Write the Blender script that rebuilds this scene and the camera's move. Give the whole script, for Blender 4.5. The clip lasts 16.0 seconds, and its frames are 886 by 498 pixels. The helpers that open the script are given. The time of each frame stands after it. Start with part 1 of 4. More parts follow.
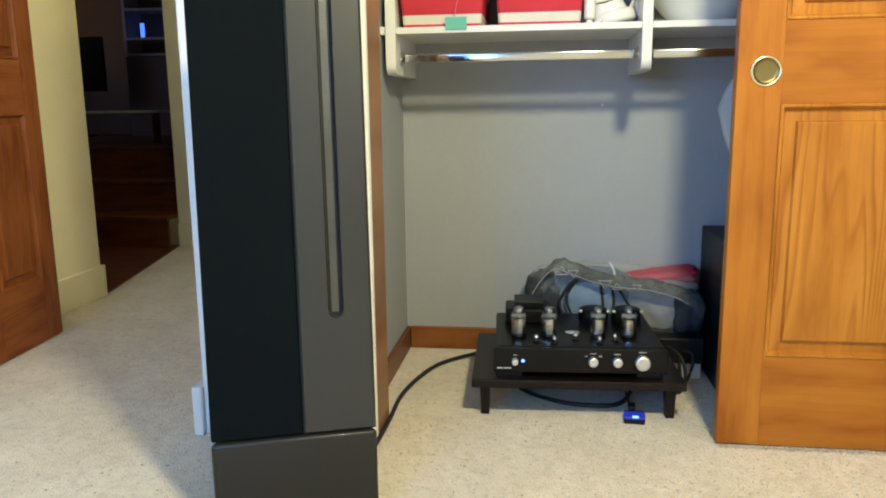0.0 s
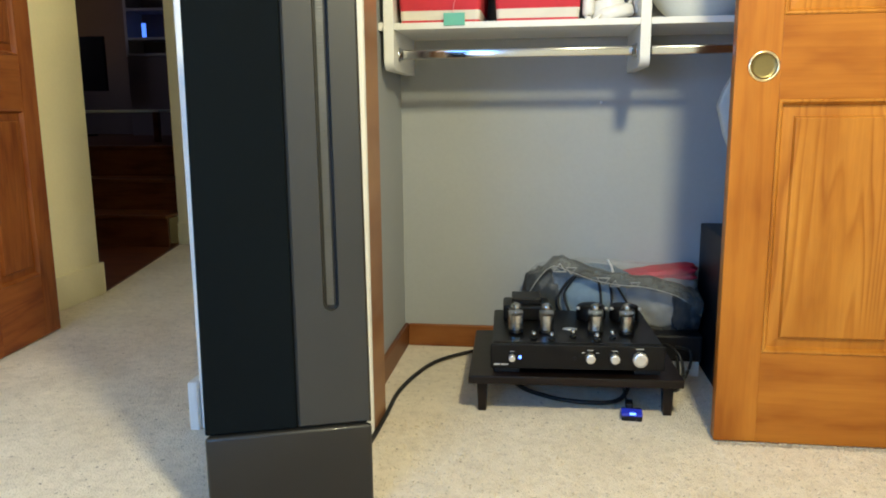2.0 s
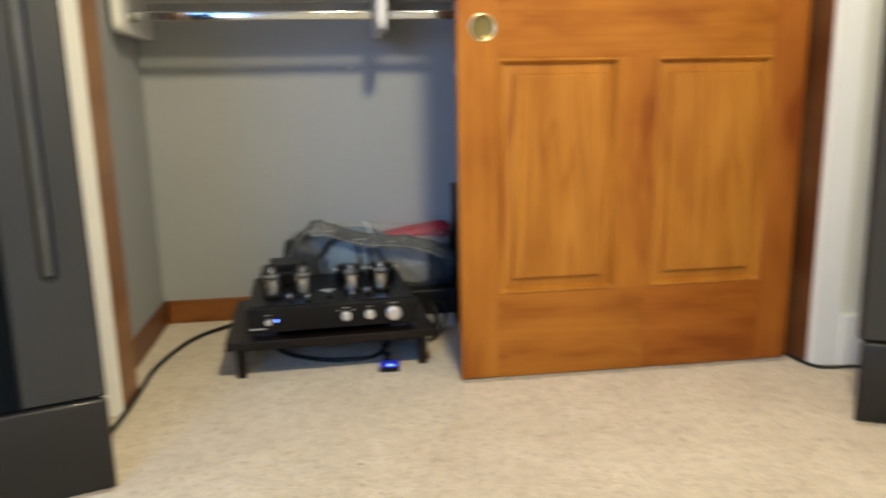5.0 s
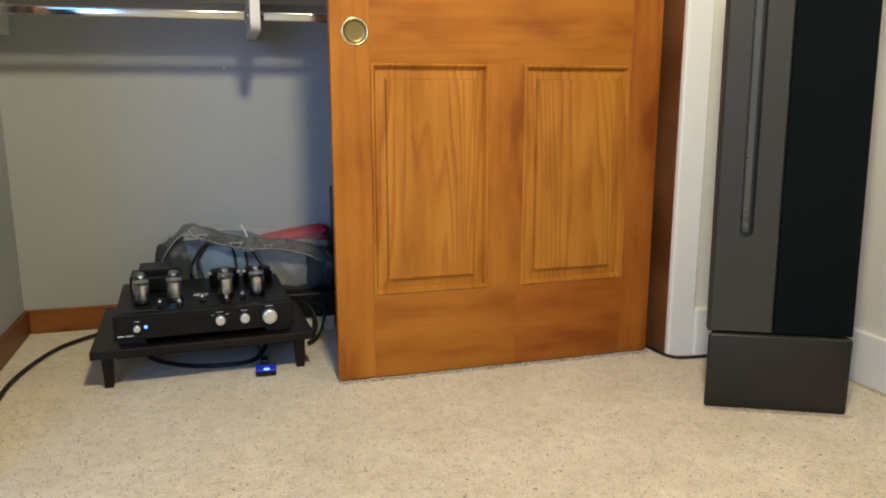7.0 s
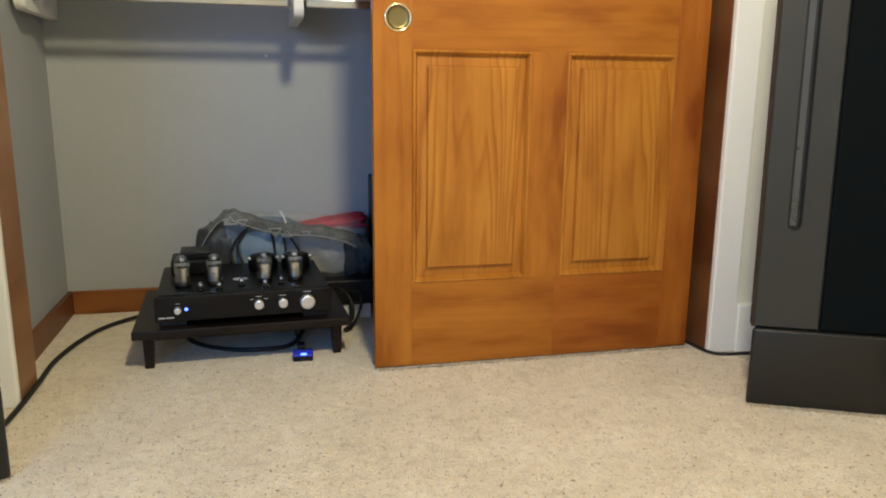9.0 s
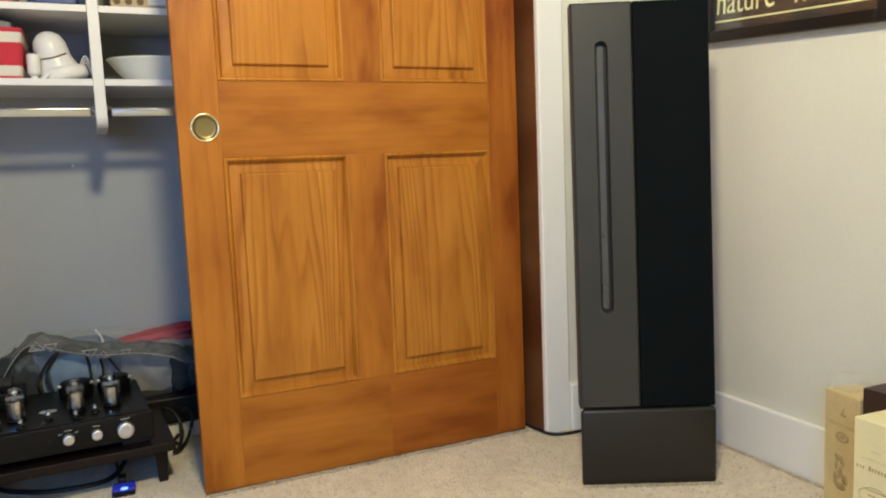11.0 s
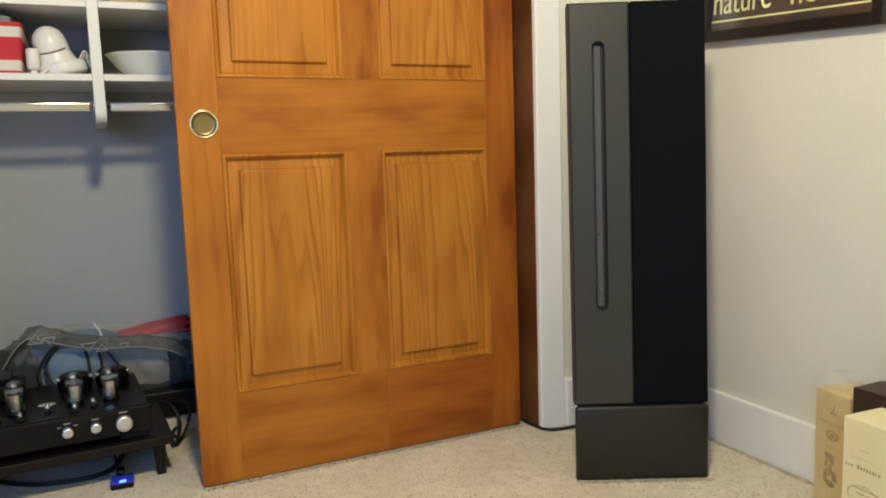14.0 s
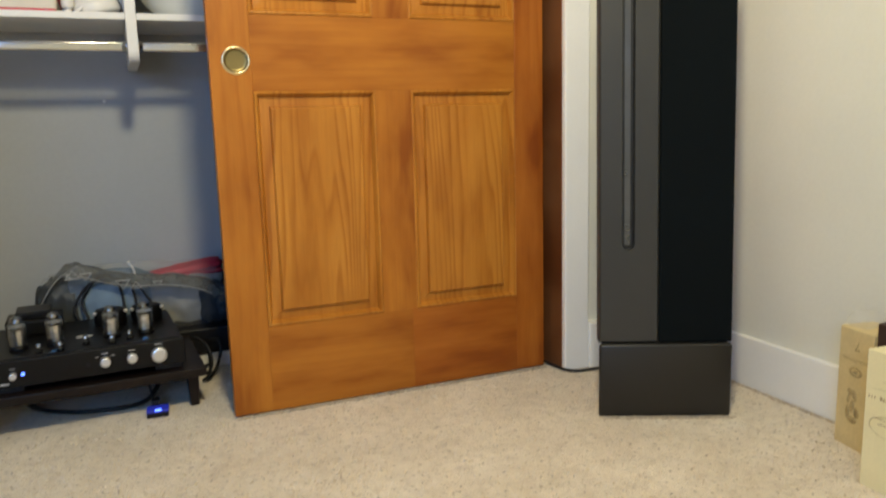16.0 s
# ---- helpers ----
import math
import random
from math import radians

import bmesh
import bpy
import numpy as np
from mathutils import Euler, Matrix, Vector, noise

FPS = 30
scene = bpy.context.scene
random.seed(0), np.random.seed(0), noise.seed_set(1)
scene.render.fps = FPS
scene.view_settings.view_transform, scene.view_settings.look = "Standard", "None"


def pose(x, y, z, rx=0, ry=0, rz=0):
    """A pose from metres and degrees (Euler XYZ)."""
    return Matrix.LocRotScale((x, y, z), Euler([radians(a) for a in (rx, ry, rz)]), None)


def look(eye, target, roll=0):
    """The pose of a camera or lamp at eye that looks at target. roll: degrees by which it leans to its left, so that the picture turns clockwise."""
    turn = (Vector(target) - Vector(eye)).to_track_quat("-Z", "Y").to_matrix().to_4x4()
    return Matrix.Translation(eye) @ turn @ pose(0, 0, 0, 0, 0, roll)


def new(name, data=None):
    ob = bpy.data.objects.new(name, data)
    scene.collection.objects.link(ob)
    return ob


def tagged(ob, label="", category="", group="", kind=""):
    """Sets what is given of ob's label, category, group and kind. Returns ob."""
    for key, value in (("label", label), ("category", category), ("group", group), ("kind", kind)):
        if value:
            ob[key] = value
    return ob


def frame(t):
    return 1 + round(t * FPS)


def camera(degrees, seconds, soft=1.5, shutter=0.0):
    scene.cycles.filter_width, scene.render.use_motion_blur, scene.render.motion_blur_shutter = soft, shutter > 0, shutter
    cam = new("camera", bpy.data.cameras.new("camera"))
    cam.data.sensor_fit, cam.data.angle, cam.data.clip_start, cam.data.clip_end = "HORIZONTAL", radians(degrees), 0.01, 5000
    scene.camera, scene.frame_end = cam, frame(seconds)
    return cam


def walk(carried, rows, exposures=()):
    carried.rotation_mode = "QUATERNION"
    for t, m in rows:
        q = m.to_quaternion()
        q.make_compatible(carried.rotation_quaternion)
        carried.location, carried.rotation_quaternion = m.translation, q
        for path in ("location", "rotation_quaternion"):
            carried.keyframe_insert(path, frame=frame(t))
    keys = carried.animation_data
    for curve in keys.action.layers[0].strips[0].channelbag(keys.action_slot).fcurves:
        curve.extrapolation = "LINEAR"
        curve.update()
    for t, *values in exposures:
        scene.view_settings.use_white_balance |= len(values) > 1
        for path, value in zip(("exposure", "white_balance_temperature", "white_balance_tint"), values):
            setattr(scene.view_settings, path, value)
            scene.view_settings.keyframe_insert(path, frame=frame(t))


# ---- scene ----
cam = camera(61.0, 16.0, 1.9, 0.5)
PATH = [
    (0, (-0.429, -1.814, 0.823), (-0.693, 0.135, 0.459), -0.67),
    (0.5, (-0.424, -1.805, 0.808), (-0.692, 0.145, 0.453), -0.47),
    (1, (-0.426, -1.815, 0.828), (-0.692, 0.132, 0.457), -0.75),
    (1.5, (-0.419, -1.810, 0.807), (-0.689, 0.139, 0.450), -0.36),
    (2, (-0.418, -1.811, 0.804), (-0.686, 0.138, 0.447), -0.49),
    (2.5, (-0.411, -1.822, 0.805), (-0.672, 0.128, 0.446), -0.52),
    (3, (-0.366, -1.830, 0.801), (-0.512, 0.132, 0.443), -1.57),
    (3.5, (-0.358, -1.837, 0.801), (-0.318, 0.131, 0.448), -0.37),
    (4, (-0.351, -1.844, 0.774), (-0.294, 0.122, 0.411), 0.81),
    (4.4, (-0.336, -1.859, 0.726), (-0.296, 0.107, 0.362), 0.98),
    (4.5, (-0.341, -1.843, 0.734), (-0.283, 0.117, 0.344), 1.04),
    (5, (-0.298, -1.849, 0.752), (-0.032, 0.090, 0.341), -1.13),
    (5.2, (-0.278, -1.861, 0.759), (0.162, 0.044, 0.338), -1.04),
    (7.3, (-0.262, -1.886, 0.737), (0.285, -0.003, 0.341), -0.05),
    (7.5, (-0.263, -1.885, 0.733), (0.259, 0.004, 0.337), 0.32),
    (8, (-0.269, -1.871, 0.749), (0.217, 0.024, 0.334), 0.53),
    (8.5, (-0.273, -1.883, 0.723), (0.195, 0.019, 0.321), 0.51),
    (9, (-0.275, -1.875, 0.727), (0.187, 0.027, 0.315), 0.58),
    (9.5, (-0.279, -1.880, 0.734), (0.183, 0.020, 0.316), 0.45),
    (10, (-0.240, -1.871, 0.776), (0.440, -0.038, 0.356), -1.07),
    (10.2, (-0.222, -1.871, 0.783), (0.526, -0.054, 0.409), -1.54),
    (12.3, (-0.165, -1.887, 0.815), (0.676, -0.081, 0.639), -2.53),
    (12.5, (-0.171, -1.890, 0.827), (0.666, -0.084, 0.636), -2.28),
    (13, (-0.180, -1.887, 0.813), (0.653, -0.079, 0.619), -1.92),
    (13.5, (-0.184, -1.885, 0.807), (0.646, -0.080, 0.578), -1.84),
    (14, (-0.183, -1.885, 0.806), (0.641, -0.079, 0.561), -1.88),
    (14.5, (-0.180, -1.888, 0.810), (0.638, -0.082, 0.548), -1.61),
    (15, (-0.183, -1.897, 0.802), (0.632, -0.089, 0.543), -1.69),
    (15.5, (-0.192, -1.903, 0.786), (0.613, -0.091, 0.524), -1.69),
    (16, (-0.213, -1.907, 0.740), (0.553, -0.090, 0.408), -1.53),
]
walk(cam, [(t, look(eye, target, roll)) for t, eye, target, roll in PATH],
     [(0, 0.40, 6250, 3), (2.5, 0.38, 6250, 3), (3.5, 0.24, 6400, 7), (4.5, 0.16, 6500, 10), (5.5, 0.06, 6500, 10), (8.0, -0.05, 6450, 9), (10.0, -0.05, 6450, 9), (12.5, -0.20, 6480, 8), (16.0, -0.17, 6480, 8)])

# ---- light ----
def area(name, m, sx, sy, watts, color):
    d = bpy.data.lights.new(name, "AREA")
    d.shape, d.size, d.size_y, d.energy, d.color = "RECTANGLE", sx, sy, watts, color
    ob = new(name, d)
    ob.matrix_world = m
    return ob


world = bpy.data.worlds.new("dusk")
scene.world = world
world.use_nodes = True
wn = world.node_tree.nodes
sky = wn.new("ShaderNodeTexSky")
sky.sky_type, sky.sun_disc = "NISHITA", False
sky.sun_elevation, sky.sun_rotation = radians(6), radians(200)
world.node_tree.links.new(sky.outputs[0], wn["Background"].inputs[0])
wn["Background"].inputs[1].default_value = 0.06

LAMP = (0.02, -1.50, 1.985)
lamp_data = bpy.data.lights.new("ceiling_lamp", "SPOT")   # downward spot chosen to cut ceiling bounce; no shade is modelled
lamp_data.energy, lamp_data.color, lamp_data.shadow_soft_size = 128, (1.0, 0.866, 0.555), 0.10
lamp_data.spot_size, lamp_data.spot_blend = radians(172), 0.15
lamp = new("ceiling_lamp", lamp_data)
lamp.matrix_world = Matrix.Translation(LAMP)
# dusk light coming in at the window in the south wall
area("window_light", look((-1.65, -3.58, 1.5), (-1.2, 0, 1.2)), 1.2, 1.1, 42, (0.08, 0.37, 1.0))
# unseen fill added below the passage ceiling to brighten the wall there
passage = bpy.data.lights.new("passage_fill", "POINT")
passage.energy, passage.color, passage.shadow_soft_size = 7.0, (1.0, 0.86, 0.52), 0.06
new("passage_fill", passage).matrix_world = Matrix.Translation((-1.75, 1.2, 2.33))
# bluish fill added to lift the far room; its window is assumed
area("far_room_fill", look((-6.15, 4.2, 1.9), (-3, 3.6, 1.0)), 1.1, 1.0, 4, (0.55, 0.55, 1.0))


# ---- materials ----
def nodes_of(name):
    m = bpy.data.materials.new(name)
    m.use_nodes = True
    nt = m.node_tree
    return m, nt, nt.nodes["Principled BSDF"]


def put(nt, kind, **values):
    n = nt.nodes.new(kind)
    for k, v in values.items():
        if k in n.inputs.keys():
            n.inputs[k].default_value = v
    return n


def ramp(nt, stops):
    r = nt.nodes.new("ShaderNodeValToRGB")
    e = r.color_ramp.elements
    while len(e) < len(stops):
        e.new(0.5)
    for el, (p, c) in zip(e, stops):
        el.position, el.color = p, (*c, 1)
    return r


def shade(c, k):
    return tuple(min(1, v * k) for v in c)


def plain(name, color, rough=0.5, metal=0.0, vary=0.12, scale=6.0, fine=140.0, bump=0.1, dist=0.001, coat=0.0, alpha=1.0, trans=0.0, ior=1.45, sheen=0.0, spec=0.5):
    """A surface with broad and fine variation of tone, gloss and relief."""
    m, nt, b = nodes_of(name)
    L = nt.links.new
    co = put(nt, "ShaderNodeTexCoord")
    n1 = put(nt, "ShaderNodeTexNoise", Scale=scale, Detail=4.0, Roughness=0.6)
    n2 = put(nt, "ShaderNodeTexNoise", Scale=fine, Detail=2.0)
    L(co.outputs["Object"], n1.inputs["Vector"]), L(co.outputs["Object"], n2.inputs["Vector"])
    r1 = ramp(nt, [(0.3, shade(color, 1 - vary)), (0.7, shade(color, 1 + vary))])
    L(n1.outputs[0], r1.inputs[0])
    r2 = ramp(nt, [(0.35, (1 - vary * 0.6,) * 3), (0.65, (1.0,) * 3)])
    L(n2.outputs[0], r2.inputs[0])
    mix = nt.nodes.new("ShaderNodeMix")
    mix.data_type, mix.blend_type = "RGBA", "MULTIPLY"
    mix.inputs[0].default_value = 1.0
    L(r1.outputs[0], mix.inputs[6]), L(r2.outputs[0], mix.inputs[7])
    L(mix.outputs[2], b.inputs["Base Color"])
    mr = put(nt, "ShaderNodeMapRange")
    mr.inputs[3].default_value, mr.inputs[4].default_value = max(0.02, rough - 0.08), min(1, rough + 0.08)
    L(n1.outputs[0], mr.inputs[0]), L(mr.outputs[0], b.inputs["Roughness"])
    b.inputs["Metallic"].default_value = metal
    b.inputs["Coat Weight"].default_value = coat
    b.inputs["Transmission Weight"].default_value = trans
    b.inputs["IOR"].default_value = ior
    b.inputs["Alpha"].default_value = alpha
    b.inputs["Specular IOR Level"].default_value = spec
    b.inputs["Sheen Weight"].default_value = sheen
    if bump:
        bp = put(nt, "ShaderNodeBump", Strength=bump, Distance=dist)
        L(n2.outputs[0], bp.inputs["Height"]), L(bp.outputs[0], b.inputs["Normal"])
    return m


def wood(name, light, mid, dark, along="z", rings=7.0, rough=0.42, contrast=1.0, figure=5.0, flat="", grain=24.0, stain=1.0):
    """Stained softwood: growth rings stretched along one axis, fine fibres and uneven stain."""
    m, nt, b = nodes_of(name)
    L = nt.links.new
    co, info = put(nt, "ShaderNodeTexCoord"), put(nt, "ShaderNodeObjectInfo")
    off = put(nt, "ShaderNodeVectorMath")
    off.operation = "MULTIPLY_ADD"
    comb = put(nt, "ShaderNodeCombineXYZ")
    for i in range(3):
        L(info.outputs["Random"], comb.inputs[i])
    off.inputs[1].default_value = (37.0, 21.0, 53.0)
    L(comb.outputs[0], off.inputs[0]), L(co.outputs["Object"], off.inputs[2])

    def stretched(across, length):
        mp = put(nt, "ShaderNodeMapping")
        mp.inputs["Scale"].default_value = tuple(length if a == along else (across * 0.04 if a == flat else across) for a in "xyz")
        L(off.outputs[0], mp.inputs["Vector"])
        return mp

    big = put(nt, "ShaderNodeTexNoise", Scale=1.0, Detail=2.5, Roughness=0.42)
    L(stretched(figure, 0.55).outputs[0], big.inputs["Vector"])
    mul = put(nt, "ShaderNodeMath")
    mul.operation = "MULTIPLY"
    mul.inputs[1].default_value = rings * 3
    fr = put(nt, "ShaderNodeMath")
    fr.operation = "FRACT"
    sep = put(nt, "ShaderNodeSeparateXYZ")
    L(off.outputs[0], sep.inputs[0])
    lines = put(nt, "ShaderNodeMath")
    lines.operation = "MULTIPLY_ADD"
    lines.inputs[1].default_value = grain
    L(sep.outputs["Z" if along == "x" else "X"], lines.inputs[0])
    L(big.outputs[0], mul.inputs[0]), L(mul.outputs[0], lines.inputs[2]), L(lines.outputs[0], fr.inputs[0])
    ring = ramp(nt, [(0.0, light), (0.35, light), (0.62, mid), (0.84, dark), (1.0, light)])
    L(fr.outputs[0], ring.inputs[0])
    fibre = put(nt, "ShaderNodeTexNoise", Scale=1.0, Detail=3.0, Roughness=0.7)
    L(stretched(260.0, 7.0).outputs[0], fibre.inputs["Vector"])
    fr2 = ramp(nt, [(0.3, (0.88, 0.86, 0.83)), (0.7, (1.0, 1.0, 1.0))])
    L(fibre.outputs[0], fr2.inputs[0])
    blot = put(nt, "ShaderNodeTexNoise", Scale=1.0, Detail=3.0)
    L(stretched(13.0, 3.6).outputs[0], blot.inputs["Vector"])
    br = ramp(nt, [(0.33, (0.62, 0.46, 0.33)), (0.47, (0.92, 0.86, 0.78)), (0.66, (1.12, 1.14, 1.12))])
    L(blot.outputs[0], br.inputs[0])
    soft = nt.nodes.new("ShaderNodeMix")
    soft.data_type = "RGBA"
    fade = put(nt, "ShaderNodeTexNoise", Scale=1.0, Detail=2.0)
    L(stretched(9.0, 3.0).outputs[0], fade.inputs["Vector"])
    much = put(nt, "ShaderNodeMapRange")
    much.inputs[1].default_value, much.inputs[2].default_value = 0.36, 0.62
    much.inputs[3].default_value, much.inputs[4].default_value = contrast * 0.15, contrast
    L(fade.outputs[0], much.inputs[0]), L(much.outputs[0], soft.inputs[0])
    soft.inputs[6].default_value = (*mid, 1)
    L(ring.outputs[0], soft.inputs[7])
    last = soft.outputs[2]
    for r, k in ((fr2, 1.0), (br, stain)):
        mx = nt.nodes.new("ShaderNodeMix")
        mx.data_type, mx.blend_type = "RGBA", "MULTIPLY"
        mx.inputs[0].default_value = k
        L(last, mx.inputs[6]), L(r.outputs[0], mx.inputs[7])
        last = mx.outputs[2]
    L(last, b.inputs["Base Color"])
    b.inputs["Roughness"].default_value = rough
    b.inputs["Specular IOR Level"].default_value = 0.27
    bp = put(nt, "ShaderNodeBump", Strength=0.12, Distance=0.001)
    L(fibre.outputs[0], bp.inputs["Height"]), L(bp.outputs[0], b.inputs["Normal"])
    return m


def carpet_material():
    m, nt, b = nodes_of("carpet")
    L = nt.links.new
    co = put(nt, "ShaderNodeTexCoord")
    tuft = put(nt, "ShaderNodeTexVoronoi", Scale=230.0)
    blot = put(nt, "ShaderNodeTexNoise", Scale=5.0, Detail=4.0)
    speck = put(nt, "ShaderNodeTexNoise", Scale=80.0, Detail=2.0, Roughness=0.6)
    pile = put(nt, "ShaderNodeTexNoise", Scale=28.0, Detail=4.0, Roughness=0.7)
    for n in (tuft, blot, speck, pile):
        L(co.outputs["Object"], n.inputs["Vector"])
    base = ramp(nt, [(0.3, (0.78, 0.67, 0.515)), (0.7, (0.92, 0.81, 0.65))])
    L(blot.outputs[0], base.inputs[0])
    dots = ramp(nt, [(0.285, (0.30, 0.25, 0.20)), (0.345, (0.95, 0.95, 0.95)), (0.7, (1.0, 1.0, 1.0))])
    L(speck.outputs[0], dots.inputs[0])
    pr = ramp(nt, [(0.32, (0.85, 0.83, 0.80)), (0.50, (0.99, 0.99, 0.98)), (0.68, (1.06, 1.06, 1.06))])
    L(pile.outputs[0], pr.inputs[0])
    last = base.outputs[0]
    for r in (dots, pr):
        mx = nt.nodes.new("ShaderNodeMix")
        mx.data_type, mx.blend_type = "RGBA", "MULTIPLY"
        mx.inputs[0].default_value = 1.0
        L(last, mx.inputs[6]), L(r.outputs[0], mx.inputs[7])
        last = mx.outputs[2]
    L(last, b.inputs["Base Color"])
    b.inputs["Roughness"].default_value = 0.95
    b.inputs["Sheen Weight"].default_value = 0.25
    b1 = put(nt, "ShaderNodeBump", Strength=0.9, Distance=0.004)
    b2 = put(nt, "ShaderNodeBump", Strength=0.7, Distance=0.006)
    L(tuft.outputs["Distance"], b1.inputs["Height"]), L(pile.outputs[0], b2.inputs["Height"])
    L(b1.outputs[0], b2.inputs["Normal"]), L(b2.outputs[0], b.inputs["Normal"])
    return m


def glowing(name, color, strength, base=(0.02, 0.02, 0.05)):
    m, nt, b = nodes_of(name)
    b.inputs["Base Color"].default_value = (*base, 1)
    b.inputs["Emission Color"].default_value = (*color, 1)
    b.inputs["Emission Strength"].default_value = strength
    return m


PINE = ((0.50, 0.197, 0.029), (0.43, 0.152, 0.018), (0.31, 0.090, 0.009))
M_PINE_V = wood("stained_pine_upright", *PINE, along="z", contrast=0.30, rings=3.0, flat="y", grain=38.0)
M_PINE_H = wood("stained_pine_crosswise", *PINE, along="x", contrast=0.16, rings=3.0, flat="y", grain=30.0, stain=0.75)
PINE_RED = ((0.44, 0.150, 0.022), (0.375, 0.114, 0.014), (0.27, 0.068, 0.008))
M_PINE_RED_V = wood("deep_stained_pine_upright", *PINE_RED, along="z", contrast=0.30, rings=3.0, flat="y", grain=38.0)
M_PINE_RED_H = wood("deep_stained_pine_crosswise", *PINE_RED, along="x", contrast=0.16, rings=3.0, flat="y", grain=30.0, stain=0.75)
M_PINE_PANEL = wood("stained_pine_panel", (0.56, 0.238, 0.037), (0.48, 0.186, 0.023), (0.34, 0.108, 0.011), along="z", rings=5.0, figure=8.0, contrast=0.66, flat="y", grain=34.0, stain=0.5)
M_OLD_V = wood("red_pine_upright", (0.37, 0.120, 0.027), (0.32, 0.098, 0.021), (0.22, 0.058, 0.012), along="z", flat="y", contrast=0.6)
M_OLD_H = wood("red_pine_crosswise", (0.37, 0.120, 0.027), (0.32, 0.098, 0.021), (0.22, 0.058, 0.012), along="x", contrast=0.5)
M_TRIM = wood("stained_trim_wood", (0.30, 0.122, 0.038), (0.26, 0.098, 0.028), (0.17, 0.055, 0.016), along="x", contrast=0.6)
# one jamb wood twice: shade is in the first colour, lamplight in the second
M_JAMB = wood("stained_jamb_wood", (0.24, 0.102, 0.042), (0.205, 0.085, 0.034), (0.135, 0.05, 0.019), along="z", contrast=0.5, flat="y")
M_JAMB_LIT = wood("lit_jamb_wood", (0.44, 0.26, 0.145), (0.38, 0.215, 0.115), (0.28, 0.14, 0.068), along="z", contrast=0.5, flat="y")
M_STAIR = wood("stair_wood", (0.13, 0.046, 0.018), (0.11, 0.037, 0.014), (0.07, 0.021, 0.008), along="x", contrast=0.6)
M_STAND = wood("black_stained_wood", (0.016, 0.010, 0.008), (0.012, 0.007, 0.006), (0.007, 0.005, 0.004), along="x", contrast=0.8, rough=0.36)
M_CARPET = carpet_material()
M_WALL = plain("cream_wall_paint", (0.72, 0.712, 0.635), 0.7, vary=0.03, scale=2.5, fine=90, bump=0.25, dist=0.0015)
M_HALL = plain("yellow_cream_wall_paint", (0.86, 0.79, 0.54), 0.7, vary=0.04, scale=2.5, fine=90, bump=0.2, dist=0.0015)
M_CLOSET = plain("grey_wall_paint", (0.385, 0.405, 0.42), 0.75, vary=0.04, scale=2.0, fine=80, bump=0.25, dist=0.0015)
M_CEIL = plain("white_ceiling_paint", (0.78, 0.77, 0.73), 0.85, vary=0.02, bump=0.3, fine=60)
M_WHITE = plain("white_trim_paint", (0.86, 0.85, 0.82), 0.42, vary=0.03, scale=4, bump=0.06)
M_SHELF = plain("white_shelf_laminate", (0.80, 0.80, 0.78), 0.38, vary=0.02, bump=0.03)
M_SPEAKER = plain("grey_metallic_lacquer", (0.044, 0.0435, 0.0405), 0.44, metal=0.35, vary=0.06, scale=3, fine=700, bump=0.08, dist=0.0004, coat=0.1)
M_BASE = plain("charcoal_lacquer", (0.0180, 0.0170, 0.0155), 0.42, metal=0.2, vary=0.07, scale=3, fine=600, bump=0.05, dist=0.0004, coat=0.2)
M_CLOTH = plain("black_grille_cloth", (0.0036, 0.0056, 0.0068), 0.95, vary=0.12, scale=5, fine=1500, bump=0.3, dist=0.0004, spec=0.12)
M_SLOT = plain("black_slot_lining", (0.012, 0.012, 0.012), 0.6)
M_RIBBON = plain("silver_ribbon_foil", (0.15, 0.155, 0.16), 0.30, metal=1.0, vary=0.08, scale=10, bump=0.0)
M_BLACK = plain("black_powder_coat", (0.0035, 0.0035, 0.004), 0.38, vary=0.1, fine=900, bump=0.12, dist=0.0003, spec=0.3)
M_FACE = plain("black_brushed_faceplate", (0.004, 0.004, 0.0048), 0.34, metal=0.0, spec=0.3, vary=0.08, fine=800, bump=0.05)
M_PLASTIC = plain("black_plastic", (0.009, 0.009, 0.011), 0.45, vary=0.1, spec=0.3)
M_RUBBER = plain("black_rubber_cable", (0.012, 0.012, 0.013), 0.5, vary=0.15)
M_ALU = plain("brushed_aluminium", (0.74, 0.74, 0.74), 0.34, metal=0.75, vary=0.06, fine=500, bump=0.05)
M_CHROME = plain("chrome", (0.66, 0.66, 0.66), 0.12, metal=1.0, vary=0.03, bump=0.0)
M_BRASS = plain("polished_brass", (0.88, 0.72, 0.42), 0.25, metal=1.0, vary=0.08, bump=0.0)
M_BRASS_IN = plain("brushed_brass_cup", (0.24, 0.19, 0.08), 0.42, metal=0.9, vary=0.1, fine=300, bump=0.1)
M_GLASS = plain("smoked_tube_glass", (0.97, 0.98, 0.98), 0.02, vary=0.0, bump=0.0, trans=1.0, ior=1.06, coat=1.0)
M_GETTER = plain("mirrored_getter_flash", (0.50, 0.51, 0.52), 0.10, metal=1.0, vary=0.15, scale=60, bump=0.0)
M_PLATE = plain("grey_anode_plate", (0.60, 0.60, 0.59), 0.24, metal=1.0, vary=0.15, scale=60)
M_RED = plain("red_canvas", (0.58, 0.035, 0.055), 0.85, vary=0.1, scale=10, fine=500, bump=0.4, dist=0.0006)
M_CANVAS = plain("off_white_canvas", (0.72, 0.68, 0.60), 0.9, vary=0.06, scale=10, fine=500, bump=0.4, dist=0.0006)
M_TEAL = plain("teal_card", (0.16, 0.50, 0.40), 0.7, vary=0.05)
M_PINK = plain("pink_string", (0.75, 0.22, 0.25), 0.8)
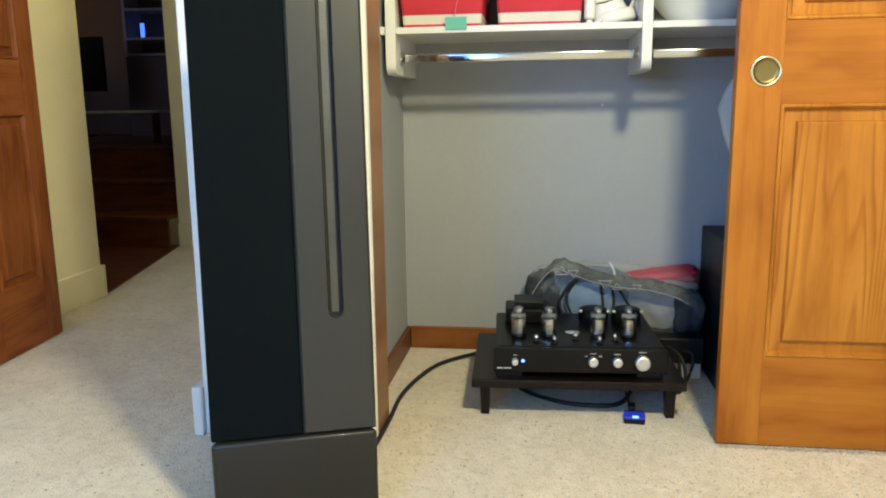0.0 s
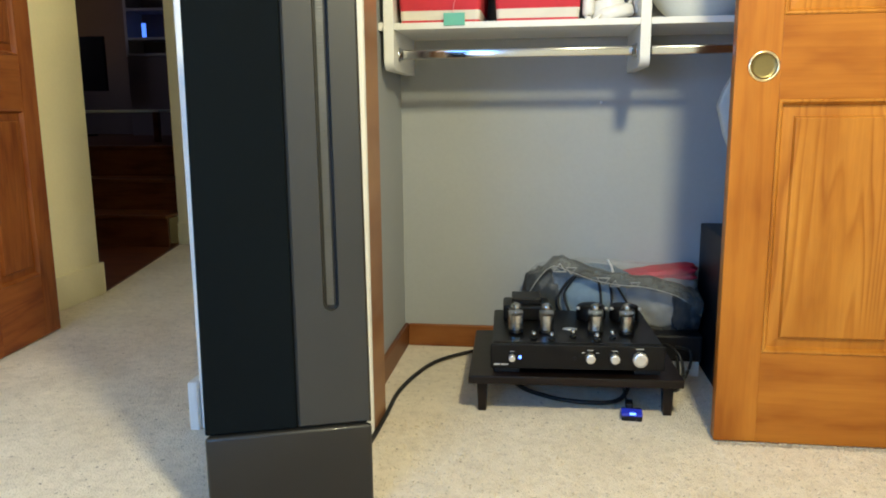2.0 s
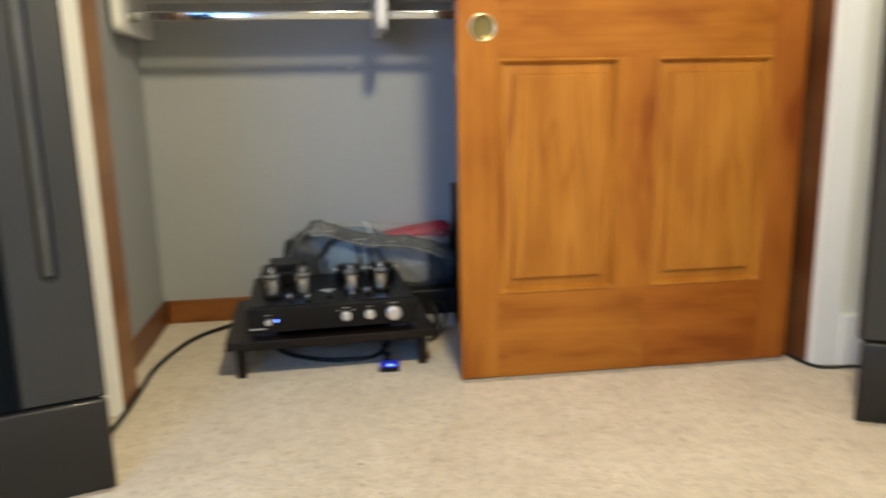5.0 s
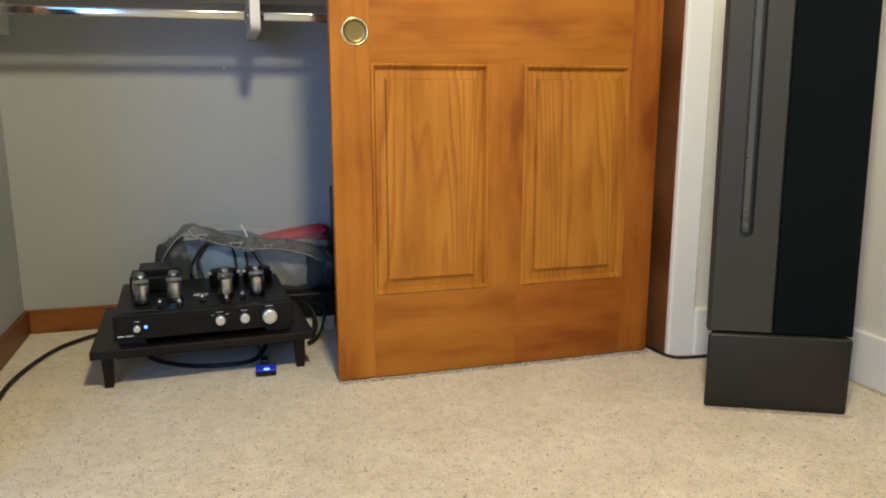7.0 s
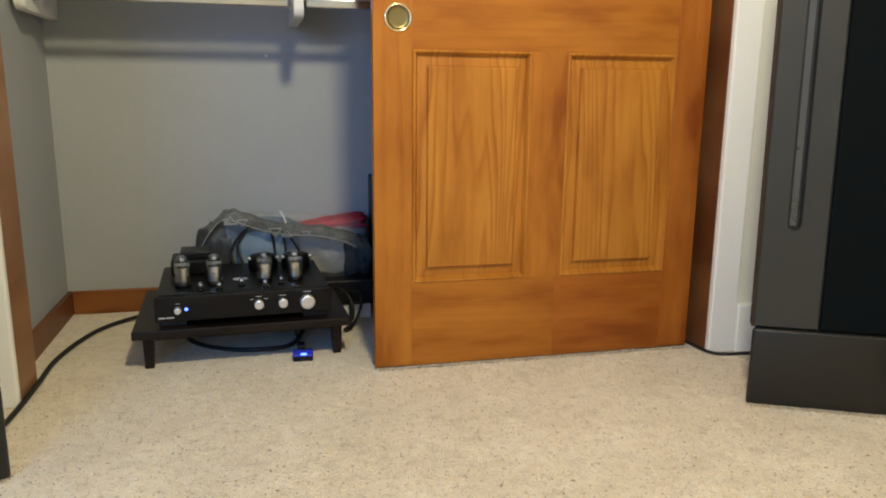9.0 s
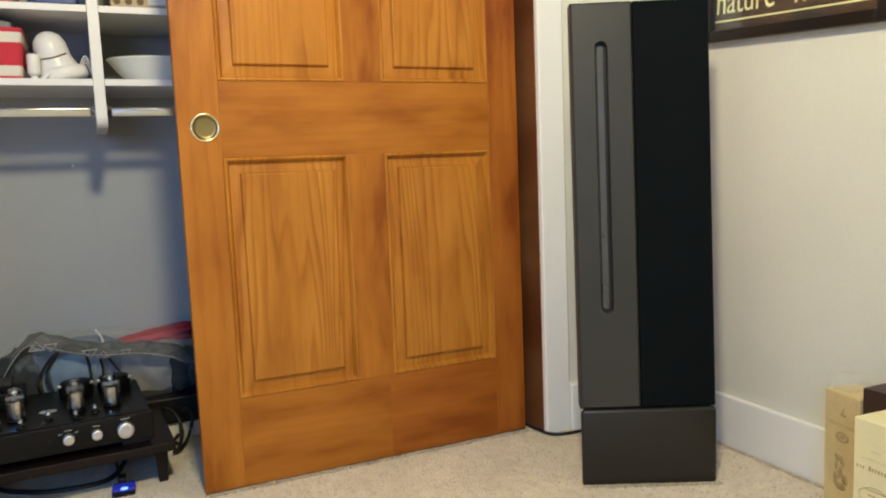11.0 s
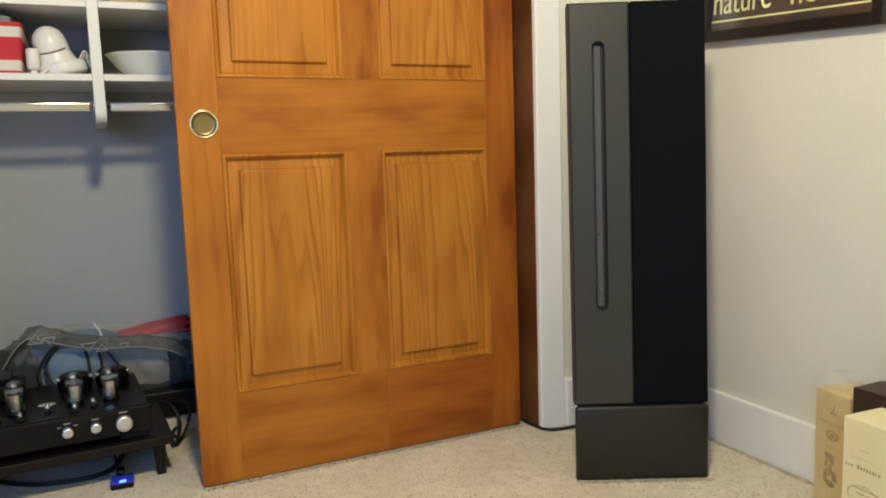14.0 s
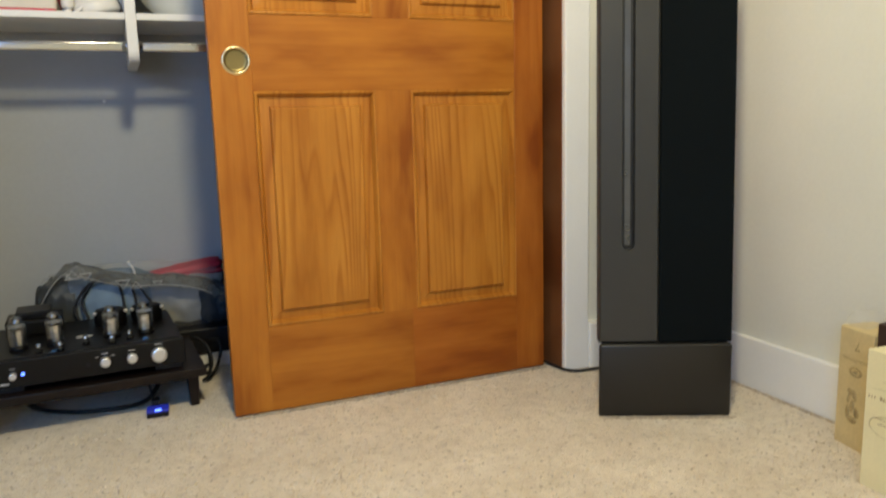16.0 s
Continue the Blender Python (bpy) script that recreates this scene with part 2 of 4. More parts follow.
M_WHITEP = plain("white_plastic", (0.80, 0.79, 0.76), 0.32, vary=0.04)
M_PALE = plain("pale_green_glaze", (0.76, 0.78, 0.74), 0.3, vary=0.05)
M_BLUEBOX = plain("blue_translucent_plastic", (0.008, 0.024, 0.12), 0.25, vary=0.15, scale=14, coat=0.3)
M_BLUELABEL = plain("blue_label", (0.014, 0.050, 0.25), 0.3, vary=0.15, scale=20)
M_BEIGE = plain("beige_cardboard", (0.52, 0.42, 0.26), 0.7, vary=0.08)
M_HOLE = plain("dark_hole_colour", (0.16, 0.10, 0.04), 0.7, vary=0.1)
M_PAPER = plain("white_paper", (0.75, 0.75, 0.74), 0.6, vary=0.05)
M_DENIM = plain("blue_grey_fabric", (0.12, 0.18, 0.26), 0.85, vary=0.3, scale=7, fine=400, bump=0.5)
M_GREYC = plain("dark_grey_fabric", (0.032, 0.038, 0.045), 0.75, vary=0.3, scale=9, fine=300, bump=0.4)
M_PALEC = plain("pale_grey_fabric", (0.26, 0.27, 0.28), 0.8, vary=0.2, scale=8, fine=300, bump=0.4)
M_CRIMSON = plain("crimson_fabric", (0.50, 0.02, 0.05), 0.7, vary=0.2, scale=9, fine=300, bump=0.4)
M_FILM = plain("clear_plastic_film", (0.80, 0.82, 0.82), 0.12, vary=0.1, scale=15, fine=60, bump=0.8, dist=0.006, alpha=0.11)
M_BAND = plain("printed_grey_plastic", (0.15, 0.155, 0.15), 0.2, vary=0.3, scale=14, fine=60, bump=0.3, dist=0.002, alpha=0.72)
M_PALEBLUE = plain("pale_blue_fabric", (0.20, 0.28, 0.36), 0.85, vary=0.2, scale=8, fine=400, bump=0.4)
M_TRI = plain("pale_grey_print", (0.34, 0.34, 0.33), 0.35, vary=0.1)
M_FRAME = plain("black_wood_frame", (0.009, 0.0075, 0.007), 0.38, vary=0.15, fine=300)
M_POSTER = plain("dark_brown_poster", (0.020, 0.016, 0.014), 0.5, vary=0.1)
M_LETTER = plain("olive_yellow_print", (0.55, 0.545, 0.28), 0.55, vary=0.04)
M_PANE = plain("picture_glass", (1, 1, 1), 0.03, vary=0.0, bump=0.0, trans=1.0, ior=1.45)
M_CREAM = plain("cream_carton", (0.84, 0.77, 0.48), 0.5, vary=0.05, scale=8)
M_TAN = plain("tan_carton", (0.68, 0.54, 0.28), 0.55, vary=0.1, scale=12)
M_BROWN = plain("dark_brown_carton", (0.045, 0.022, 0.016), 0.45, vary=0.1)
M_INK = plain("brown_ink", (0.16, 0.11, 0.06), 0.6)
M_INK_SOFT = plain("faded_brown_ink", (0.47, 0.36, 0.18), 0.6, vary=0.3, scale=60)
M_INK_PALE = plain("pale_tan_ink", (0.74, 0.67, 0.41), 0.6, vary=0.2, scale=60)
M_INK2 = plain("pale_grey_ink", (0.55, 0.55, 0.55), 0.5)
# the far room's dimness is put into these two colours
M_DARKWALL = plain("darkened_room_paint", (0.20, 0.16, 0.15), 0.8, vary=0.06, scale=2)
M_BOOKCASE = plain("darkened_bookcase_paint", (0.42, 0.40, 0.38), 0.6, vary=0.05)
M_SCREEN = plain("black_screen", (0.01, 0.01, 0.01), 0.15, vary=0.05)
M_CLOTHPALE = plain("pale_garment_fabric", (0.62, 0.66, 0.66), 0.85, vary=0.08, scale=8, bump=0.3)
M_LED = glowing("blue_led", (0.09, 0.18, 1.0), 5.0)
M_LEDCASE = glowing("blue_lit_casing", (0.02, 0.05, 1.0), 0.28)
M_PHONE = glowing("blue_display", (0.08, 0.20, 1.0), 1.3)


# ---- mesh helpers ----
def mesh_of(name, bm, material, smooth=False):
    me = bpy.data.meshes.new(name)
    bm.normal_update()
    bm.to_mesh(me)
    bm.free()
    for m in material if isinstance(material, (list, tuple)) else [material]:
        me.materials.append(m)
    if smooth:
        for p in me.polygons:
            p.use_smooth = True
    return me


def part(name, bm, material, parent, label="", smooth=False):
    ob = new(name, mesh_of(name, bm, material, smooth))
    ob.parent = parent
    if label:
        tagged(ob, label)
    return ob


def thing(name, label, category, m=None, group="", kind=""):
    ob = new(name)
    ob.empty_display_size = 0.05
    if m is not None:
        ob.matrix_basis = m
    return tagged(ob, label, category, group, kind)


def solo(name, bm, material, label, category, kind="", group="", smooth=False, m=None):
    ob = new(name, mesh_of(name, bm, material, smooth))
    if m is not None:
        ob.matrix_basis = m
    return tagged(ob, label, category, group, kind)


def box(x0, x1, y0, y1, z0, z1, bevel=0.0, seg=2, bm=None):
    b = bmesh.new()
    bmesh.ops.create_cube(b, size=1)
    for v in b.verts:
        v.co = Vector(((x0 + x1) / 2 + v.co.x * (x1 - x0), (y0 + y1) / 2 + v.co.y * (y1 - y0), (z0 + z1) / 2 + v.co.z * (z1 - z0)))
    if bevel:
        bmesh.ops.bevel(b, geom=b.edges[:], offset=bevel, segments=seg, profile=0.5, affect="EDGES")
    return join(bm, b)


def join(bm, b):
    if bm is None:
        return b
    me = bpy.data.meshes.new("joined")
    b.to_mesh(me)
    b.free()
    bm.from_mesh(me)
    bpy.data.meshes.remove(me)
    return bm


def moved(bm, m):
    bmesh.ops.transform(bm, matrix=m, verts=bm.verts[:])
    return bm


def lathe(profile, seg=28, bm=None):
    """A turned form round z from pairs of radius and height."""
    b = bmesh.new()
    rings = []
    for r, z in profile:
        if r < 1e-5:
            rings.append([b.verts.new((0, 0, z))])
        else:
            rings.append([b.verts.new((r * math.cos(2 * math.pi * i / seg), r * math.sin(2 * math.pi * i / seg), z)) for i in range(seg)])
    for a, c in zip(rings, rings[1:]):
        for i in range(seg):
            j = (i + 1) % seg
            if len(a) == 1 and len(c) == 1:
                continue
            if len(a) == 1:
                b.faces.new((a[0], c[j], c[i]))
            elif len(c) == 1:
                b.faces.new((a[i], a[j], c[0]))
            else:
                b.faces.new((a[i], a[j], c[j], c[i]))
    bmesh.ops.recalc_face_normals(b, faces=b.faces[:])
    return join(bm, b)


def glide(points, steps=10):
    """A smooth line through the given places."""
    p = [Vector(q) for q in points]
    p = [2 * p[0] - p[1]] + p + [2 * p[-1] - p[-2]]
    out = []
    for i in range(1, len(p) - 2):
        for k in range(steps):
            t = k / steps
            a, b, c, d = p[i - 1], p[i], p[i + 1], p[i + 2]
            out.append(0.5 * (2 * b + (c - a) * t + (2 * a - 5 * b + 4 * c - d) * t * t + (3 * b - a - 3 * c + d) * t ** 3))
    return out + [p[-2]]


def cord(points, r, seg=8, steps=10):
    b = bmesh.new()
    line = glide(points, steps)
    rings = []
    for i, q in enumerate(line):
        d = (line[min(i + 1, len(line) - 1)] - line[max(i - 1, 0)]).normalized()
        s = d.cross(Vector((0, 0, 1)) if abs(d.z) < 0.95 else Vector((1, 0, 0))).normalized()
        u = s.cross(d)
        rings.append([b.verts.new(q + r * (math.cos(2 * math.pi * k / seg) * s + math.sin(2 * math.pi * k / seg) * u)) for k in range(seg)])
    for a, c in zip(rings, rings[1:]):
        for k in range(seg):
            b.faces.new((a[k], a[(k + 1) % seg], c[(k + 1) % seg], c[k]))
    b.faces.new(rings[0][::-1]), b.faces.new(rings[-1])
    bmesh.ops.recalc_face_normals(b, faces=b.faces[:])
    return b


def outline(points, y0, y1, bevel=0.0):
    """A plate whose outline lies in x and z, between two depths."""
    b = bmesh.new()
    front = [b.verts.new((x, y0, z)) for x, z in points]
    f = b.faces.new(front)
    ex = bmesh.ops.extrude_face_region(b, geom=[f])
    for v in ex["geom"]:
        if isinstance(v, bmesh.types.BMVert):
            v.co.y = y1
    bmesh.ops.recalc_face_normals(b, faces=b.faces[:])
    if bevel:
        bmesh.ops.bevel(b, geom=b.edges[:], offset=bevel, segments=2, profile=0.5, affect="EDGES")
    return b


def pill(cx, z0, z1, w, n=10):
    """Outline of an upright slot with round ends."""
    r = w / 2
    top = [(cx + r * math.cos(math.pi * i / n), z1 - r + r * math.sin(math.pi * i / n)) for i in range(n + 1)]
    low = [(cx - r * math.cos(math.pi * i / n), z0 + r - r * math.sin(math.pi * i / n)) for i in range(n + 1)]
    return top + low


def lumpy(x0, x1, y0, y1, z0, z1, amount, freq, seed, cuts=5):
    """A soft heap: a rounded block with folds."""
    b = bmesh.new()
    bmesh.ops.create_cube(b, size=2)
    bmesh.ops.subdivide_edges(b, edges=b.edges[:], cuts=2 ** cuts // 2, use_grid_fill=True)
    for v in b.verts:
        c = v.co.copy()
        s = c.normalized() * 0.55 + c * 0.45
        n = noise.noise_vector(s * freq + Vector((seed, seed * 1.7, -seed)))
        fold = noise.noise(Vector((s.x * freq * 2.3 + seed, s.y * 2 + s.z * freq, seed)))
        s = s + n * amount + c.normalized() * fold * amount * 0.8
        v.co = Vector(((x0 + x1) / 2 + s.x * (x1 - x0) / 2, (y0 + y1) / 2 + s.y * (y1 - y0) / 2, max(z0, (z0 + z1) / 2 + s.z * (z1 - z0) / 2)))
    bmesh.ops.recalc_face_normals(b, faces=b.faces[:])
    return b


# ---- structure ----
XL, XR, YB, YF = -0.900, 1.332, 0.705, -0.050   # closet's left wall, room's right wall, closet's back, room face of the front wall
TOP = 2.44
HX = -2.43                                      # wall of the passage


def wall(name, label, *boxes, material=None):
    b = None
    for q in boxes:
        b = box(*q, bm=b)
    return solo(name, b, material or M_WALL, label, "wall", "structure")


solo("floor", box(-2.85, 1.5, -3.75, 2.62, -0.12, 0.0), M_CARPET, "beige speckled cut-pile carpet over the whole room", "floor", "structure")
wall("wall_north", "cream painted wall with closet opening and doorway",
     (-1.285, -0.865, YF, 0.075, 0, TOP), (0.962, XR, YF, 0.075, 0, TOP), (-0.865, 0.962, YF, 0.075, 2.08, TOP),
     (-2.24, -1.285, YF, 0.075, 2.08, TOP), (-2.62, -2.24, YF, 0.075, 0, TOP))
wall("wall_east", "plain cream painted wall", (XR, XR + 0.12, -3.75, 0.80, 0, TOP))
wall("wall_south", "cream painted wall with a window opening", (-2.74, -2.27, -3.75, -3.6, 0, TOP), (-1.03, XR, -3.75, -3.6, 0, TOP),
     (-2.27, -1.03, -3.75, -3.6, 0, 0.93), (-2.27, -1.03, -3.75, -3.6, 2.07, TOP))
wall("wall_west", "plain cream painted wall", (-2.74, -2.62, -3.6, YF, 0, TOP))
solo("ceiling", box(-2.74, XR + 0.12, -3.75, 2.72, TOP, TOP + 0.1), M_CEIL, "plain white ceiling", "ceiling", "structure")
wall("closet_wall_back", "grey painted closet back wall", (XL - 0.1, 1.1, YB, YB + 0.1, 0, TOP), material=M_CLOSET)
wall("closet_wall_west", "grey painted closet side wall", (XL - 0.1, XL, 0.075, YB, 0, TOP), material=M_CLOSET)
wall("closet_wall_east", "grey painted closet side wall", (0.985, 1.1, 0.075, YB, 0, TOP), material=M_CLOSET)
wall("passage_wall_west", "yellowish cream passage wall", (HX - 0.12, HX, 0.075, 1.308, 0, TOP), material=M_HALL)
wall("passage_wall_east", "cream passage wall", (-1.285, -1.175, 0.075, 2.6, 0, TOP), material=M_HALL)
wall("passage_wall_north", "cream wall at the passage's end", (-2.70, -1.175, 2.60, 2.72, 0, TOP), material=M_HALL)

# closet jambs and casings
solo("jamb", box(-0.865, -0.841, YF + 0.002, 0.092, 0, 2.08, 0.002), M_JAMB_LIT, "brown stained closet jamb with light in its colour", "jamb", "structure")
solo("jamb", box(0.946, 0.962, YF + 0.002, 0.092, 0, 2.08, 0.002), M_JAMB, "brown stained closet jamb with shade in its colour", "jamb", "structure")
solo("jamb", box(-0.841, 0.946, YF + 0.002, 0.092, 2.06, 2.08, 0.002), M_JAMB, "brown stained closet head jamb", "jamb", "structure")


def casing(x0, x1, z1=2.14):
    b = box(x0, x1, YF - 0.022, YF, 0, z1, 0.006, 3)
    return solo("casing", b, M_WHITE, "white painted flat casing at the opening", "trim", "structure")


casing(-0.910, -0.838)
casing(0.944, 1.026)
casing(-1.294, -1.225)
solo("casing", box(-0.838, 0.944, YF - 0.022, YF, 2.07, 2.14, 0.006), M_WHITE, "white painted head casing over the closet", "trim", "structure")


def baseboard(x0, x1, y0, y1, h=0.14, material=None, label="white painted baseboard"):
    b = box(x0, x1, y0, y1, 0, h, 0.004, 2)
    return solo("baseboard", b, material or M_WHITE, label, "baseboard", "structure")


baseboard(1.026, XR - 0.016, YF - 0.030, YF)
baseboard(XR - 0.016, XR, -3.6, YF)
baseboard(-1.225, -0.910, YF - 0.016, YF)
baseboard(-1.320, -1.2945, YF - 0.035, 2.58, 0.130)
baseboard(HX, HX + 0.016, 0.09, 1.308, 0.145, M_HALL, "yellowish cream baseboard in the passage")
baseboard(HX - 0.12, HX + 0.016, 1.308, 1.324, 0.145, M_HALL, "yellowish cream baseboard end")
baseboard(-2.70, -1.320, 2.584, 2.60, 0.14, M_HALL, "cream baseboard at the passage's end")
baseboard(XL + 0.014, 0.985, YB - 0.014, YB, 0.078, M_TRIM, "orange-brown stained wooden baseboard in the closet")
baseboard(XL, XL + 0.014, 0.092, YB, 0.078, M_JAMB, "brown stained wooden baseboard on the closet side")

# room past the passage; its lack of light is put into the wall paint
wall("far_wall_north", "brownish wall of the far room, painted dim", (-6.2, -2.0, 6.2, 6.3, 0, 3.0), material=M_DARKWALL)
# the opening in the west wall is added to go with the fill
wall("far_wall_west", "wall of the far room, painted dim, with an added opening", (-6.3, -6.2, 1.0, 3.6, 0, 3.0), (-6.3, -6.2, 4.8, 6.3, 0, 3.0), (-6.3, -6.2, 3.6, 4.8, 0, 1.35), (-6.3, -6.2, 3.6, 4.8, 2.45, 3.0), material=M_DARKWALL)
wall("far_wall_south", "wall of the far room, painted dim", (-6.3, HX - 0.12, 1.18, 1.308, 0, 3.0), material=M_DARKWALL)
wall("far_wall_east", "wall of the far room, painted dim", (-2.70, -2.58, 2.72, 6.3, 0, 3.0), material=M_DARKWALL)
solo("far_ceiling", box(-6.3, -1.235, 1.18, 6.3, 2.95, 3.05), M_CEIL, "ceiling of the far room", "ceiling", "structure")
wf = bmesh.new()
low = [wf.verts.new(c) for c in ((-2.425, 1.324, 0.005), (-2.70, 2.6, 0.005), (-6.2, 2.6, 0.005), (-6.2, 1.324, 0.005))]
up = bmesh.ops.extrude_face_region(wf, geom=[wf.faces.new(low)])
bmesh.ops.translate(wf, vec=(0, 0, -0.05), verts=[v for v in up["geom"] if isinstance(v, bmesh.types.BMVert)])
bmesh.ops.recalc_face_normals(wf, faces=wf.faces[:])
solo("wood_floor", wf, M_STAIR, "dark reddish wooden floor", "floor", "structure")


# ---- doors ----
def raised_panel(x0, x1, z0, z1, parent, material, depth=0.0155):
    """A panel let into its frame: moulded slope, flat margin and raised field."""
    b = bmesh.new()
    rings = [(0.0, -0.0005), (0.003, -0.0028), (0.0065, -0.0022), (0.0100, 0.004), (0.0125, depth * 0.72), (0.0140, depth * 0.84), (0.0360, depth * 0.68), (0.0375, depth * 0.66), (0.0400, 0.0026), (0.0412, 0.0010), (0.0430, 0.0004)]
    loops = []
    for inset, y in rings:
        loops.append([b.verts.new(c) for c in ((x0 + inset, y, z0 + inset), (x1 - inset, y, z0 + inset), (x1 - inset, y, z1 - inset), (x0 + inset, y, z1 - inset))])
    for a, c in zip(loops, loops[1:]):
        for k in range(4):
            b.faces.new((a[k], a[(k + 1) % 4], c[(k + 1) % 4], c[k]))
    b.faces.new(loops[-1])
    back = [b.verts.new(c) for c in ((x0, 0.034, z0), (x1, 0.034, z0), (x1, 0.034, z1), (x0, 0.034, z1))]
    b.faces.new(back[::-1])
    for k in range(4):
        b.faces.new((loops[0][(k + 1) % 4], loops[0][k], back[k], back[(k + 1) % 4]))
    bmesh.ops.recalc_face_normals(b, faces=b.faces[:])
    return part("panel", b, material, parent)


def six_panel_door(label, w, m, upright, cross, panel, pull=True, name="door"):
    door = thing(name, label, "door", m)
    t, z0, z1 = 0.035, 0.005, 2.035
    s = 0.106
    sl = 0.099
    c0, c1 = w / 2 - 0.049, w / 2 + 0.049
    if abs(w - 0.914) < 0.01:
        c0, c1 = 0.412, 0.510
    rows = [(z0, 0.232), (0.827, 1.010), (1.600, 1.700), (1.925, z1)]
    # the boards on the hinge half have taken the stain more deeply
    red_up, red_cross = (M_PINE_RED_V, M_PINE_RED_H) if pull else (upright, cross)
    for x0, x1, mt in ((0, sl, upright), (w - s + 0.014, w, red_up)):
        part("stile", box(x0, x1, 0, t, z0, z1, 0.0022), mt, door)
    joint = c1 - 0.014
    part("rail", box(sl - 0.0005, joint, 0.0006, t - 0.001, *rows[0], 0.0004), cross, door)
    part("rail", box(joint, w - s + 0.0145, 0.0006, t - 0.001, *rows[0], 0.0004), red_cross, door)
    for a, b in rows[1:]:
        part("rail", box(sl - 0.0005, w - s + 0.0145, 0.0006, t - 0.001, a, b, 0.0012), cross, door)
    for (_, a), (b, _) in zip(rows, rows[1:]):
        part("mullion", box(c0, c1, 0.0003, t - 0.001, a - 0.0005, b + 0.0005, 0.001), upright, door)
        raised_panel(sl, c0, a, b, door, panel)
        raised_panel(c1, w - s + 0.014, a, b, door, panel)
    if pull:
        turn = Matrix.Translation((0.062, 0.0, 0.900)) @ pose(0, 0, 0, 90, 0, 0)
        ring = lathe([(0.0265, -0.004), (0.0275, 0.0015), (0.030, 0.004), (0.0335, 0.0035), (0.0355, 0.0), (0.0355, -0.002)], 40)
        r = part("finger_pull", moved(ring, turn), M_BRASS, door, "round polished brass finger pull", True)
        cup = lathe([(0.0, 0.0008), (0.020, 0.0008), (0.0255, 0.0012), (0.0272, 0.003)], 40)
        part("cup", moved(cup, turn), M_BRASS_IN, r, "dull brass cup", True)
    return door


six_panel_door("orange-brown stained pine six-panel sliding closet door", 0.914, pose(0, 0, 0), M_PINE_V, M_PINE_H, M_PINE_PANEL, name="closet_door")
# the room's own door stands open, flat along the passage wall; its local x runs back into the passage
six_panel_door("reddish-brown stained six-panel door standing open", 0.76, pose(-2.182, -0.012, 0, 0, 0, 95), M_OLD_V, M_OLD_H, M_OLD_V, pull=False, name="open_door")


# ---- loudspeakers ----
def loudspeaker(label, m, mirror, back=3.3):
    """A tall panel speaker that leans back on its base, with a cloth side and a long ribbon slot."""
    sp = thing("panel_loudspeaker", label, "loudspeaker", m, "pair of tall loudspeakers")
    w, seam, top, d = 0.323, 0.190, 1.156, 0.045
    lean = Matrix.Translation((0, 0.0, seam)) @ pose(0, 0, 0, -back, 0, 0) @ Matrix.Translation((0, 0, -seam))

    def fx(x):
        return w - x if mirror else x

    def span(a, b):
        return tuple(sorted((fx(a), fx(b))))

    bs = box(0, w, -0.008, 0.26, 0, seam - 0.001, 0.008, 3)
    for v in bs.verts:
        if v.co.y > 0.03:
            v.co.x = w / 2 + (v.co.x - w / 2) * 0.30
    part("base", bs, M_BASE, sp, "charcoal bass cabinet", True)
    part("core", moved(box(0.004, w - 0.004, 0.018, d, seam, top - 0.003, 0.003), lean), M_PLASTIC, sp)
    # lacquered strip with the slot cut right through
    a, b = span(0.0, 0.145)
    cx = fx(0.071)
    s = pill(cx, 0.421, 1.066, 0.031)
    sf = bmesh.new()
    n = len(s)
    inner = [sf.verts.new((x, 0.0, z)) for x, z in s]
    mid = [sf.verts.new((cx + (x - cx) * 0.86, 0.004, z + (0.002 if z < 0.7 else -0.002))) for x, z in s]
    deep = [sf.verts.new((cx + (x - cx) * 0.80, 0.017, z + (0.003 if z < 0.7 else -0.003))) for x, z in s]
    e = 0.005
    # ring of front faces between slot and edge: project each slot point on the rectangle
    outer = []
    for x, z in s:
        dx, dz = x - cx, z
        if z > 1.03 and abs(dx) < 0.0150:
            q = (a + e + (b - a - 2 * e) * (dx / 0.031 + 0.5), top - e)
        elif z < 0.455 and abs(dx) < 0.0150:
            q = (a + e + (b - a - 2 * e) * (dx / 0.031 + 0.5), seam + e)
        else:
            q = (b - e if dx > 0 else a + e, top - e if z > 0.7 else seam + e)
        outer.append(sf.verts.new((q[0], 0.0, q[1])))
    rim = [sf.verts.new((a if v.co.x < (a + b) / 2 - 0.02 and abs(v.co.x - a - e) < 1e-4 else (b if abs(v.co.x - b + e) < 1e-4 else v.co.x), e, top if v.co.z > 0.7 else seam + 0.001)) for v in outer]
    bk = [sf.verts.new((v.co.x, 0.020, v.co.z)) for v in rim]
    for k in range(n):
        j = (k + 1) % n
        for p, q in ((inner, outer), (outer, rim), (rim, bk), (mid, inner), (deep, mid)):
            try:
                sf.faces.new((p[k], p[j], q[j], q[k]))
            except ValueError:
                pass
    bmesh.ops.remove_doubles(sf, verts=sf.verts[:], dist=1e-5)
    bmesh.ops.recalc_face_normals(sf, faces=sf.faces[:])
    front = part("slotted_baffle", moved(sf, lean), M_SPEAKER, sp, "grey metallic baffle with a long slot")
    part("slot_lining", moved(outline(pill(cx, 0.419, 1.068, 0.033), 0.0165, 0.019), lean), M_SLOT, front)
    rb = bmesh.new()
    steps = 390
    for side in (-0.0075, 0.0065):
        for k in range(steps + 1):
            z = 0.432 + (1.056 - 0.432) * k / steps
            rb.verts.new((cx + side, 0.0145 + 0.00012 * math.sin(k * math.pi / 2), z))
    rb.verts.ensure_lookup_table()
    for k in range(steps):
        rb.faces.new((rb.verts[k], rb.verts[k + steps + 1], rb.verts[k + steps + 2], rb.verts[k + 1]))
